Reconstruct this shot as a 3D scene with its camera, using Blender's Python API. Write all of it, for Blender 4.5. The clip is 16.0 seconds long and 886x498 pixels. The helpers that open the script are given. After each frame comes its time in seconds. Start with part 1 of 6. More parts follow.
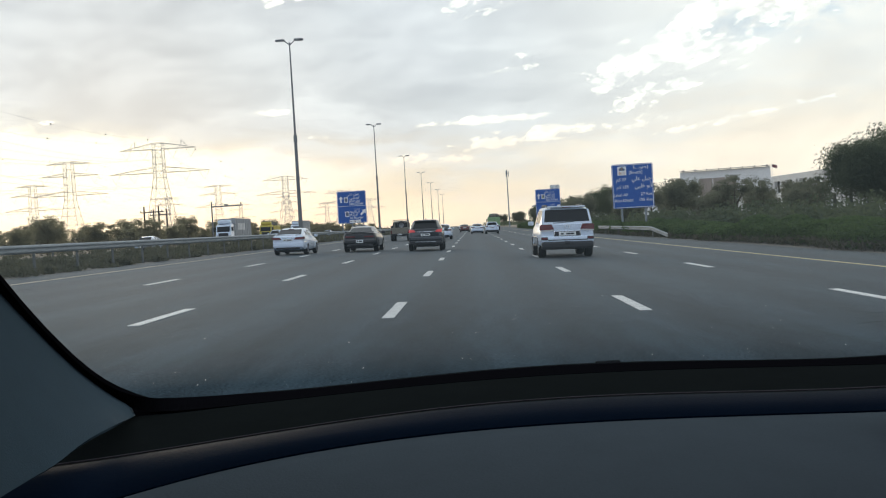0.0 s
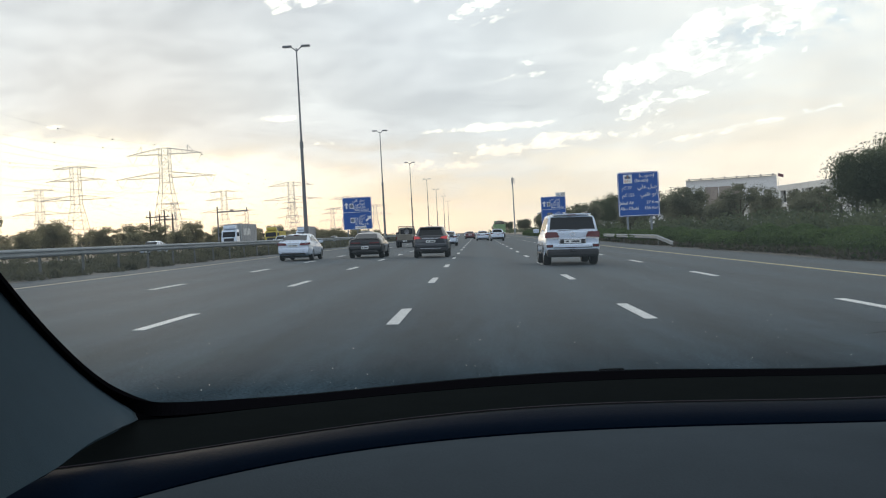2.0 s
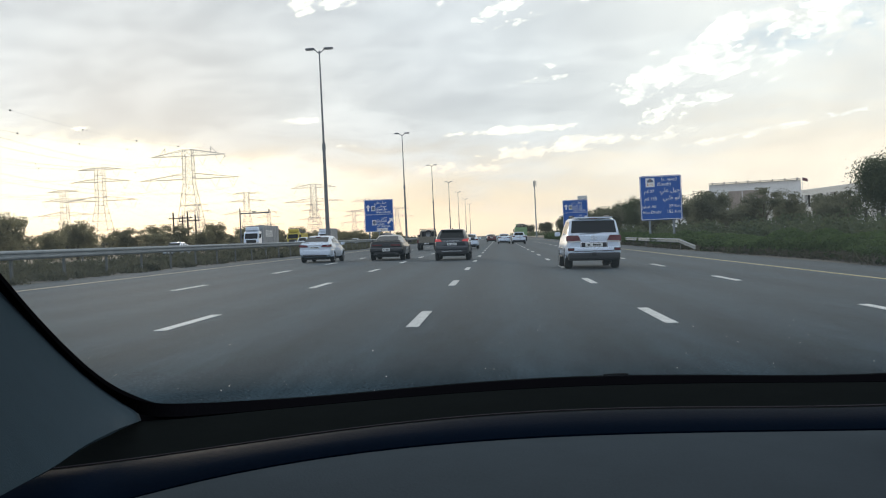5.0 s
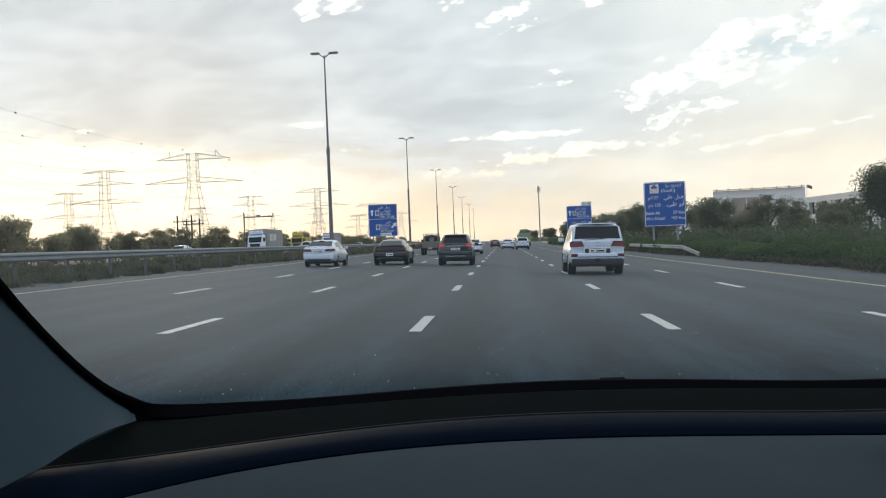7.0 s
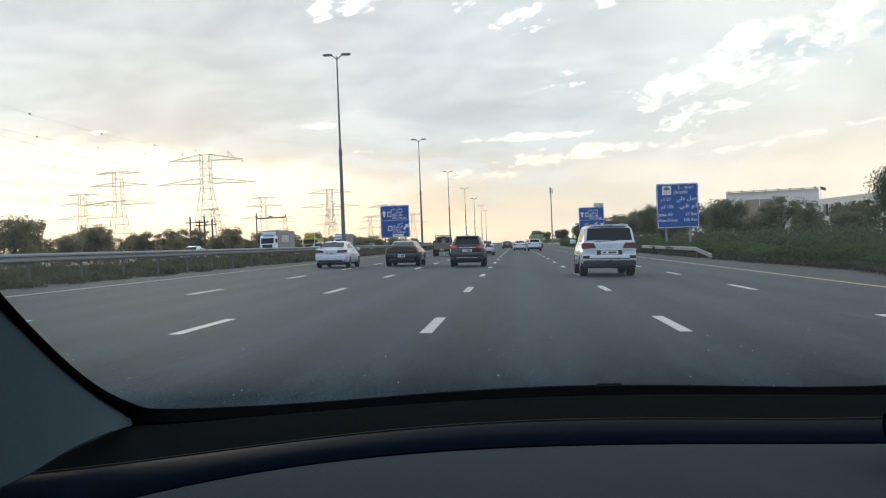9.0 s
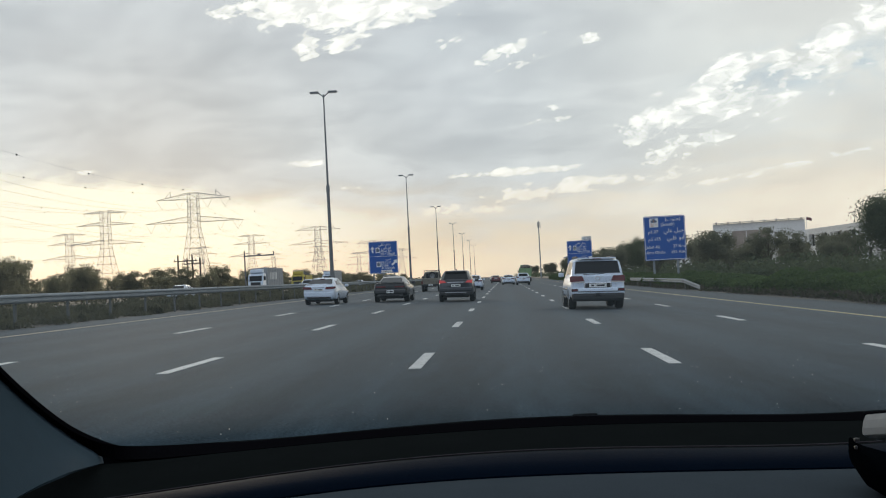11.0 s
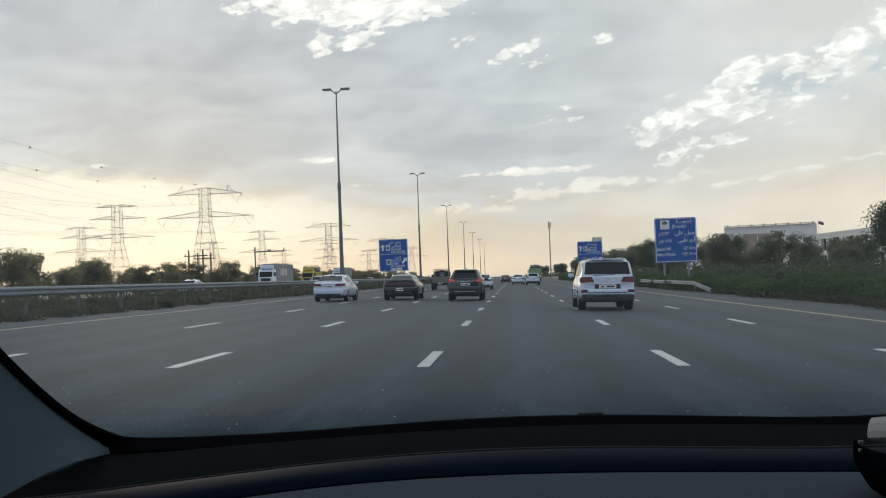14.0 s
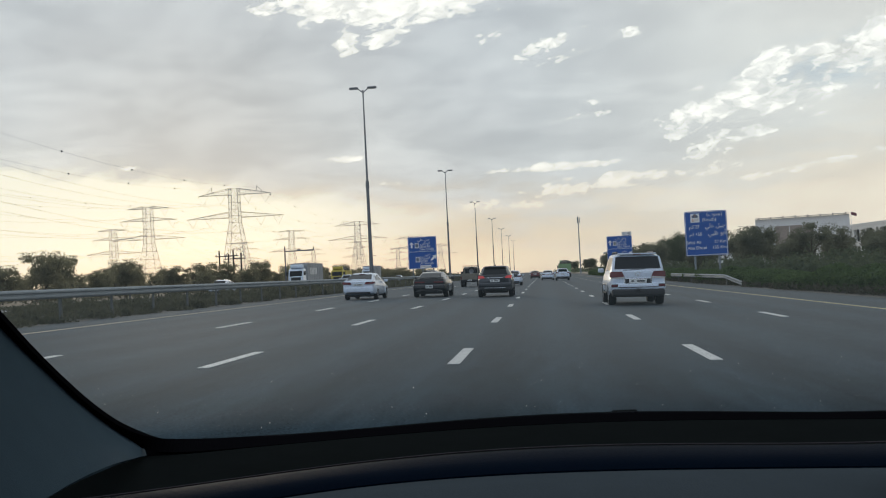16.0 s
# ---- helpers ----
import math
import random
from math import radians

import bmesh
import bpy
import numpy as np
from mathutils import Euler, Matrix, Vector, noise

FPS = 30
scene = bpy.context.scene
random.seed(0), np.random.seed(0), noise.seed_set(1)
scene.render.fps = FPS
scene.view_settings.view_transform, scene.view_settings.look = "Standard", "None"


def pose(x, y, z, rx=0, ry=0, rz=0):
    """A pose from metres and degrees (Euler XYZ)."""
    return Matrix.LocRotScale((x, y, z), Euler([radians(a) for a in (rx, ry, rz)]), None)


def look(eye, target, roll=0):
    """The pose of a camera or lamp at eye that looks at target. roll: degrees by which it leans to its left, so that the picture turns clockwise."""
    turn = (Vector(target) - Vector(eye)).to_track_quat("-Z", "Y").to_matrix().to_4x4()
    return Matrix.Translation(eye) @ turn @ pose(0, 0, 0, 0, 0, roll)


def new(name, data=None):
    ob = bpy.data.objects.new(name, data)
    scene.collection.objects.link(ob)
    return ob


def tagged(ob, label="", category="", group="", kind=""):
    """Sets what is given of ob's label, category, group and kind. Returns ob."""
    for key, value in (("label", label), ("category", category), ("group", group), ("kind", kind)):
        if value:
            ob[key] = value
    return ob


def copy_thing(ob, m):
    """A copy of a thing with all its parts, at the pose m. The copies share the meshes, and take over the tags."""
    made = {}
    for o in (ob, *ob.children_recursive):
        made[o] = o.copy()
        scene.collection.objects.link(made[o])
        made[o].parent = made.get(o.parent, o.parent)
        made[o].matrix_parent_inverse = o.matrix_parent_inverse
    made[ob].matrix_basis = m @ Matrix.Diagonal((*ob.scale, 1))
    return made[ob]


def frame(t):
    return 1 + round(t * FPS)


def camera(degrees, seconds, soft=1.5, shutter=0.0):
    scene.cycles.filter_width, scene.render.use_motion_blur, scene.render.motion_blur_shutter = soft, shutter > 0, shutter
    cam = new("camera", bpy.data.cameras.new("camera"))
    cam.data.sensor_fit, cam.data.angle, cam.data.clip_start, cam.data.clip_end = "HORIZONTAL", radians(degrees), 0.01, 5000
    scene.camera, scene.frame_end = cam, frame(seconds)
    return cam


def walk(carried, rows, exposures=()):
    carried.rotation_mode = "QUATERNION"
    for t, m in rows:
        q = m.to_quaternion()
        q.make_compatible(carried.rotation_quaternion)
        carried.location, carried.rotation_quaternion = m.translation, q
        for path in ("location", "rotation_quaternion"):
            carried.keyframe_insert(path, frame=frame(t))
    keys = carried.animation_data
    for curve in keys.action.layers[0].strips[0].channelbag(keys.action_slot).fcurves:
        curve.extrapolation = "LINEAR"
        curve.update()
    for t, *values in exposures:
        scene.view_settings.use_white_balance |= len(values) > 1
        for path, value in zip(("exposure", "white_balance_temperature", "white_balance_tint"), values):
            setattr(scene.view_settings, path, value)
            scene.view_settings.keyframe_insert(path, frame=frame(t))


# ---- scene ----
cam = camera(47.0, 16.0, soft=1.15)
# seconds, x, y, z, pitch, roll, yaw: the camera is held still over the dashboard and turns a little
ROWS = [
    (0.0, 0.0000, 0.0000, 1.3000, -1.25, 3.40, 1.68),
    (0.5, 0.0014, 0.0001, 1.3002, -1.15, 3.40, 1.68),
    (1.0, 0.0008, 0.0003, 1.2995, -1.05, 3.30, 1.90),
    (1.5, 0.0001, 0.0005, 1.2987, -0.95, 3.00, 1.98),
    (2.0, 0.0011, 0.0005, 1.2994, -0.85, 3.00, 1.98),
    (2.5, 0.0021, 0.0005, 1.3001, -0.75, 2.80, 2.12),
    (3.0, 0.0055, 0.0004, 1.3013, -0.65, 2.80, 2.35),
    (3.5, 0.0089, 0.0003, 1.3025, -0.65, 3.30, 2.58),
    (4.0, 0.0116, 0.0004, 1.3017, -0.65, 3.10, 2.88),
    (6.5, 0.0253, 0.0007, 1.2974, -0.45, 2.40, 3.25),
    (7.0, 0.0249, 0.0009, 1.2970, -0.35, 2.30, 3.40),
    (7.5, 0.0289, 0.0009, 1.2979, -0.35, 2.20, 3.55),
    (8.0, 0.0328, 0.0010, 1.2987, -0.35, 2.30, 3.85),
    (8.5, 0.0367, 0.0011, 1.2996, -0.35, 2.10, 3.93),
    (9.0, 0.0407, 0.0011, 1.3004, -0.25, 2.20, 4.08),
    (9.5, 0.0481, 0.0015, 1.3042, 0.25, 2.90, 4.08),
    (10.0, 0.0555, 0.0018, 1.3025, 1.45, 3.40, 3.55),
    (12.5, 0.0562, 0.0011, 1.2911, 1.75, 2.20, 3.48),
    (13.0, 0.0584, 0.0011, 1.2927, 1.65, 2.30, 3.70),
    (13.5, 0.0607, 0.0011, 1.2944, 1.55, 2.30, 3.78),
    (14.0, 0.0581, 0.0011, 1.2948, 1.65, 2.10, 4.00),
    (14.5, 0.0555, 0.0012, 1.2952, 1.65, 2.40, 4.45),
    (15.0, 0.0619, 0.0012, 1.2950, 1.55, 2.60, 4.60),
    (15.5, 0.0683, 0.0012, 1.2947, 1.55, 2.80, 4.60),
    (16.0, 0.0564, 0.0009, 1.2966, 1.55, 2.90, 5.65),
]
EXPOSURES = [(0.0, -0.10, 6200, 10), (9.3, -0.13, 6200, 10), (10.0, -0.26, 6200, 10), (12.5, -0.45, 6200, 10), (16.0, -0.47, 6200, 10)]
walk(cam, [(t, pose(x, y, z, 90 + p, r, w)) for t, x, y, z, p, r, w in ROWS], EXPOSURES)

# ---------------------------------------------------------------- sky and sun
SUN_AZ, SUN_EL = -20.0, 6.0   # degrees; azimuth to the right of the road's direction


def build_sky():
    world = bpy.data.worlds.new("sky")
    scene.world = world
    world.use_nodes = True
    nt = world.node_tree
    nt.nodes.clear()
    N, L = nt.nodes.new, nt.links.new

    def m(op, a, b=None, c=None, clamp=False):
        n = N("ShaderNodeMath")
        n.operation, n.use_clamp = op, clamp
        for k, v in enumerate((a, b, c)):
            if v is None:
                continue
            if isinstance(v, (int, float)):
                n.inputs[k].default_value = v
            else:
                L(v, n.inputs[k])
        return n.outputs[0]

    def smooth(v, lo, hi, a=0.0, b=1.0):
        n = N("ShaderNodeMapRange")
        n.interpolation_type = "SMOOTHSTEP"
        L(v, n.inputs[0])
        for k, x in enumerate((lo, hi, a, b)):
            n.inputs[k + 1].default_value = x
        return n.outputs[0]

    def mix(f, a, b):
        n = N("ShaderNodeMix")
        n.data_type = "RGBA"
        L(f, n.inputs[0])
        for v, k in ((a, 6), (b, 7)):
            if isinstance(v, tuple):
                n.inputs[k].default_value = (*v, 1)
            else:
                L(v, n.inputs[k])
        return n.outputs[2]

    co = N("ShaderNodeTexCoord").outputs["Generated"]
    sep = N("ShaderNodeSeparateXYZ")
    L(co, sep.inputs[0])
    x, y, z = sep.outputs
    yy = m("MAXIMUM", y, 0.05)
    u, v = m("DIVIDE", x, yy), m("DIVIDE", z, yy)
    front = smooth(y, 0.15, 0.5)
    # clouds lie on a flat layer
    zz = m("ADD", m("MAXIMUM", z, 0.0), 0.16)
    flat = N("ShaderNodeCombineXYZ")
    L(m("DIVIDE", x, zz), flat.inputs[0])
    L(m("DIVIDE", y, zz), flat.inputs[1])

    def cloud(scale, detail, rough, off=0.0, distort=0.0):
        mp = N("ShaderNodeMapping")
        L(flat.outputs[0], mp.inputs[0])
        mp.inputs["Location"].default_value = (off, off * 1.7, 0)
        n = N("ShaderNodeTexNoise")
        n.inputs["Scale"].default_value, n.inputs["Detail"].default_value = scale, detail
        n.inputs["Roughness"].default_value, n.inputs["Distortion"].default_value = rough, distort
        L(mp.outputs[0], n.inputs["Vector"])
        return n.outputs[0]

    flake = N("ShaderNodeCombineXYZ")
    L(u, flake.inputs[0])
    L(m("ADD", m("MULTIPLY", v, 2.1), m("MULTIPLY", u, -0.30)), flake.inputs[1])
    plain = N("ShaderNodeCombineXYZ")
    L(u, plain.inputs[0]), L(v, plain.inputs[1])

    def puffs(scale, detail, rough, distort):
        n = N("ShaderNodeTexNoise")
        n.inputs["Scale"].default_value, n.inputs["Detail"].default_value = scale, detail
        n.inputs["Roughness"].default_value, n.inputs["Distortion"].default_value = rough, distort
        L(flake.outputs[0], n.inputs["Vector"])
        return n.outputs[0]

    def cells(scale):
        n = N("ShaderNodeTexVoronoi")
        n.feature = "SMOOTH_F1"
        n.inputs["Scale"].default_value, n.inputs["Smoothness"].default_value = scale, 0.5
        bend, add = N("ShaderNodeVectorMath"), N("ShaderNodeTexNoise")
        add.inputs["Scale"].default_value, add.inputs["Detail"].default_value = 26.0, 4
        L(flake.outputs[0], add.inputs["Vector"])
        bend.operation = "MULTIPLY_ADD"
        L(add.outputs["Color"], bend.inputs[0])
        bend.inputs[1].default_value = (0.05, 0.05, 0)
        L(flake.outputs[0], bend.inputs[2])
        L(bend.outputs[0], n.inputs["Vector"])
        return n.outputs["Distance"]

    fine, lace, broad, soft = puffs(17.0, 6, 0.60, 0.3), puffs(80.0, 6, 0.62, 0.2), cloud(2.4, 8, 0.60, 4.0, 0.4), cloud(0.7, 5, 0.5, 9.0)

    def spot(u0, v0, su, sv, turn, amount):
        c, s = math.cos(radians(turn)), math.sin(radians(turn))
        du, dv = m("SUBTRACT", u, u0), m("SUBTRACT", v, v0)
        a = m("DIVIDE", m("ADD", m("MULTIPLY", du, c), m("MULTIPLY", dv, s)), su)
        b = m("DIVIDE", m("SUBTRACT", m("MULTIPLY", dv, c), m("MULTIPLY", du, s)), sv)
        q = m("ADD", m("MULTIPLY", a, a), m("MULTIPLY", b, b))
        return m("MULTIPLY", m("MULTIPLY", m("POWER", 2.718, m("MULTIPLY", q, -1.0)), amount), front)

    def total(items):
        r = items[0]
        for i in items[1:]:
            r = m("ADD", r, i)
        return r

    # openings in the cloud layer, where it is thin and bright: place, half length, half width, slope, strength
    def opening(u0, v0, long, wide, slope, strength):
        mp, ln, fall = N("ShaderNodeMapping"), N("ShaderNodeVectorMath"), N("ShaderNodeMapRange")
        mp.vector_type = "TEXTURE"
        mp.inputs["Location"].default_value = (u0, v0, 0)
        mp.inputs["Rotation"].default_value = (0, 0, radians(slope))
        mp.inputs["Scale"].default_value = (long, wide, 1)
        L(plain.outputs[0], mp.inputs[0])
        ln.operation, fall.interpolation_type = "LENGTH", "SMOOTHSTEP"
        L(mp.outputs[0], ln.inputs[0]), L(ln.outputs["Value"], fall.inputs[0])
        for k, x in enumerate((0.25, 2.1, strength, 0.0)):
            fall.inputs[k + 1].default_value = x
        return fall.outputs[0]

    def widest(items):
        r = items[0]
        for i in items[1:]:
            r = m("MAXIMUM", r, i)
        return r

    overhead = widest([
        opening(-0.142, 0.280, 0.085, 0.0200, -1, 1.30), opening(-0.263, 0.276, 0.013, 0.0100, -4, 0.72), opening(-0.185, 0.236, 0.011, 0.0111, -3, 0.95),
        opening(-0.147, 0.240, 0.023, 0.0067, 15, 0.78), opening(-0.034, 0.237, 0.016, 0.0055, 17, 0.62), opening(0.010, 0.220, 0.033, 0.0067, 17, 0.64),
        opening(0.040, 0.211, 0.028, 0.0050, 15, 0.58), opening(0.092, 0.228, 0.020, 0.0061, 15, 0.66), opening(0.045, 0.150, 0.028, 0.0036, 5, 0.62),
        opening(0.065, 0.163, 0.017, 0.0033, 7, 0.42), opening(0.161, 0.170, 0.011, 0.0033, 9, 0.55),
    ])
    flock_of_clouds = widest([
        opening(0.165, 0.146, 0.042, 0.0100, 12, 0.80), opening(0.142, 0.129, 0.023, 0.0155, -3, 0.62), opening(0.166, 0.113, 0.033, 0.0155, 7, 0.60),
        opening(0.201, 0.123, 0.034, 0.0111, 5, 0.60), opening(0.201, 0.164, 0.033, 0.0155, 33, 0.80), opening(0.226, 0.187, 0.025, 0.0122, 27, 0.92),
        opening(0.254, 0.163, 0.044, 0.0100, 0, 0.66), opening(0.229, 0.146, 0.033, 0.0100, -3, 0.56), opening(0.267, 0.201, 0.033, 0.0055, -1, 0.65),
        opening(0.331, 0.212, 0.029, 0.0133, 17, 0.88), opening(0.303, 0.185, 0.040, 0.0072, -1, 0.68), opening(0.297, 0.161, 0.033, 0.0050, 1, 0.55),
        opening(0.385, 0.232, 0.045, 0.0180, 12, 0.85), opening(0.215, 0.150, 0.085, 0.0260, 24, 0.48), opening(0.300, 0.180, 0.070, 0.0200, 10, 0.40),
    ])
    near_horizon = widest([
        opening(0.019, 0.102, 0.044, 0.0036, 1, 1.00), opening(0.045, 0.081, 0.050, 0.0056, 5, 0.72), opening(0.100, 0.088, 0.064, 0.0050, 2, 0.74),
        opening(0.154, 0.095, 0.039, 0.0078, 5, 0.48), opening(-0.055, 0.068, 0.036, 0.0040, 0, 0.58), opening(-0.011, 0.066, 0.036, 0.0040, -1, 0.58),
        opening(0.066, 0.063, 0.033, 0.0033, 0, 0.40), opening(-0.195, 0.122, 0.019, 0.0030, 1, 0.78), opening(-0.143, 0.095, 0.012, 0.0020, -3, 0.62),
        opening(-0.414, 0.126, 0.014, 0.0028, -3, 0.62), opening(0.265, 0.090, 0.110, 0.0030, 9, 0.62),
    ])
    thin = m("MAXIMUM", m("MAXIMUM", overhead, flock_of_clouds), near_horizon)
    torn = total([m("MULTIPLY", fine, 0.35), m("MULTIPLY", lace, 0.70), m("MULTIPLY", cells(46.0), -0.30)])
    gaps = smooth(m("ADD", m("MULTIPLY", m("SUBTRACT", torn, 0.42), 2.6), thin), 0.33, 0.60)
    gaps = m("MULTIPLY", gaps, smooth(thin, 0.06, 0.30))
    gaps = m("ADD", m("MULTIPLY", gaps, 0.88), m("MULTIPLY", smooth(thin, 0.25, 0.9), 0.12))
    gaps = m("MULTIPLY", gaps, front)
    # colours
    high = mix(smooth(broad, 0.35, 0.65), (0.71, 0.74, 0.765), (0.89, 0.91, 0.92))
    high = mix(m("MULTIPLY", smooth(u, -0.08, 0.36), front), high, (1.09, 1.055, 0.97))
    high = mix(m("MULTIPLY", spot(0.31, 0.187, 0.085, 0.022, 6, 0.85), smooth(fine, 0.62, 0.38)), high, (0.66, 0.77, 0.84))
    low = mix(smooth(u, -0.15, 0.25), (1.10, 0.92, 0.69), (1.24, 1.09, 0.89))
    streak = m("MULTIPLY", m("SUBTRACT", broad, 0.5), 0.10)
    warm = m("MULTIPLY", smooth(u, 0.05, 0.35), m("MULTIPLY", front, -0.045))
    col = mix(smooth(m("ADD", m("ADD", v, streak), warm), 0.01, 0.115, 1.0, 0.0), high, low)
    veil = mix(smooth(soft, 0.40, 0.62), (0.90, 0.91, 0.93), (1.12, 1.12, 1.12))
    shade = N("ShaderNodeMix")
    shade.data_type, shade.blend_type = "RGBA", "MULTIPLY"
    shade.inputs[0].default_value = 0.55
    mottle = mix(smooth(puffs(8.0, 5, 0.6, 0.3), 0.32, 0.68), (0.90, 0.90, 0.91), (1.10, 1.10, 1.09))
    puffy = N("ShaderNodeMix")
    puffy.data_type, puffy.blend_type = "RGBA", "MULTIPLY"
    L(m("MULTIPLY", front, 0.6), puffy.inputs[0])
    L(col, puffy.inputs[6]), L(mottle, puffy.inputs[7])
    L(puffy.outputs[2], shade.inputs[6]), L(veil, shade.inputs[7])
    # the low sun behind the cloud's edge, which slopes down towards the road's end
    brim = m("ADD", m("MULTIPLY", m("ADD", u, 0.13), -0.166), 0.070)
    edge = m("ADD", m("SUBTRACT", v, brim), m("MULTIPLY", m("SUBTRACT", fine, 0.5), 0.06))
    below = total([m("MULTIPLY", smooth(edge, 0.004, -0.014), 0.75), m("MULTIPLY", smooth(edge, 0.035, -0.02), 0.25)])
    glow = m("MULTIPLY", m("MULTIPLY", smooth(u, -0.04, -0.30), front), m("MULTIPLY", below, smooth(v, 0.0, 0.055, 0.35, 1.15)))
    col = mix(m("MINIMUM", glow, 1.0), shade.outputs[2], (1.32, 1.26, 1.06))
    flock = mix(smooth(puffs(48.0, 4, 0.6, 0.8), 0.40, 0.62), (1.24, 1.21, 1.13), (1.72, 1.65, 1.48))
    warmed = mix(smooth(v, 0.05, 0.12), (1.30, 1.13, 0.92), flock)
    col = mix(m("MULTIPLY", gaps, smooth(v, 0.04, 0.13, 0.70, 1.0)), col, warmed)
    col = mix(smooth(z, -0.02, 0.0), (0.35, 0.33, 0.30), col)
    # behind the camera the cloud layer is open and brighter
    back = smooth(y, 0.1, -0.5)
    col = mix(m("MULTIPLY", back, 0.75), col, (0.90, 1.00, 1.18))
    sky = N("ShaderNodeTexSky")
    sky.sky_type, sky.sun_disc = "NISHITA", False
    sky.sun_elevation, sky.sun_rotation = radians(SUN_EL), radians(SUN_AZ)
    clear, clouds, both = N("ShaderNodeBackground"), N("ShaderNodeBackground"), N("ShaderNodeMixShader")
    clear.inputs["Strength"].default_value, clouds.inputs["Strength"].default_value = 0.10, 1.0
    L(sky.outputs[0], clear.inputs["Color"]), L(col, clouds.inputs["Color"])
    both.inputs[0].default_value = 0.92
    L(clear.outputs[0], both.inputs[1]), L(clouds.outputs[0], both.inputs[2])
    L(both.outputs[0], N("ShaderNodeOutputWorld").inputs[0])


build_sky()
sun = new("sun", bpy.data.lights.new("sun", "SUN"))
sun.data.energy, sun.data.angle, sun.data.color = 0.5, radians(12), (1.0, 0.86, 0.68)
a, e = radians(SUN_AZ), radians(SUN_EL)
sun.matrix_world = look((math.sin(a) * math.cos(e) * 100, math.cos(a) * math.cos(e) * 100, math.sin(e) * 100), (0, 0, 0))


# ---------------------------------------------------------------- materials
def mat(name, col, rough=0.6, metal=0.0, var=0.12, scale=2.0, bump=0.0, stretch=(1, 1, 1), coat=0.0, per_object=0.0, spec=0.5):
    """A surface with variation at two scales, and relief."""
    ma = bpy.data.materials.new(name)
    ma.use_nodes = True
    nt = ma.node_tree
    N, L = nt.nodes.new, nt.links.new
    p = nt.nodes["Principled BSDF"]
    tc, mp = N("ShaderNodeTexCoord"), N("ShaderNodeMapping")
    mp.inputs["Scale"].default_value = stretch
    L(tc.outputs["Object"], mp.inputs[0])
    big, small = N("ShaderNodeTexNoise"), N("ShaderNodeTexNoise")
    for n, s, d in ((big, scale, 4), (small, scale * 17, 6)):
        n.inputs["Scale"].default_value, n.inputs["Detail"].default_value = s, d
        L(mp.outputs[0], n.inputs["Vector"])
    add = N("ShaderNodeMath")
    add.operation = "ADD"
    L(big.outputs[0], add.inputs[0]), L(small.outputs[0], add.inputs[1])
    ramp = N("ShaderNodeMapRange")
    L(add.outputs[0], ramp.inputs[0])
    ramp.inputs[1].default_value, ramp.inputs[2].default_value = 0.6, 1.4
    ramp.inputs[3].default_value, ramp.inputs[4].default_value = 1 - var, 1 + var
    last = ramp.outputs[0]
    if per_object:
        info, jit, mul = N("ShaderNodeObjectInfo"), N("ShaderNodeMapRange"), N("ShaderNodeMath")
        L(info.outputs["Random"], jit.inputs[0])
        jit.inputs[3].default_value, jit.inputs[4].default_value = 1 - per_object, 1 + per_object
        mul.operation = "MULTIPLY"
        L(last, mul.inputs[0]), L(jit.outputs[0], mul.inputs[1])
        last = mul.outputs[0]
    tint = N("ShaderNodeVectorMath")
    tint.operation = "SCALE"
    tint.inputs[0].default_value = col
    L(last, tint.inputs["Scale"])
    L(tint.outputs[0], p.inputs["Base Color"])
    p.inputs["Roughness"].default_value, p.inputs["Metallic"].default_value = rough, metal
    p.inputs["Coat Weight"].default_value = coat
    p.inputs["Specular IOR Level"].default_value = spec
    p.inputs["Coat Roughness"].default_value = 0.08
    if bump:
        b = N("ShaderNodeBump")
        b.inputs["Strength"].default_value, b.inputs["Distance"].default_value = bump, 0.02
        L(small.outputs[0], b.inputs["Height"])
        L(b.outputs[0], p.inputs["Normal"])
    return ma


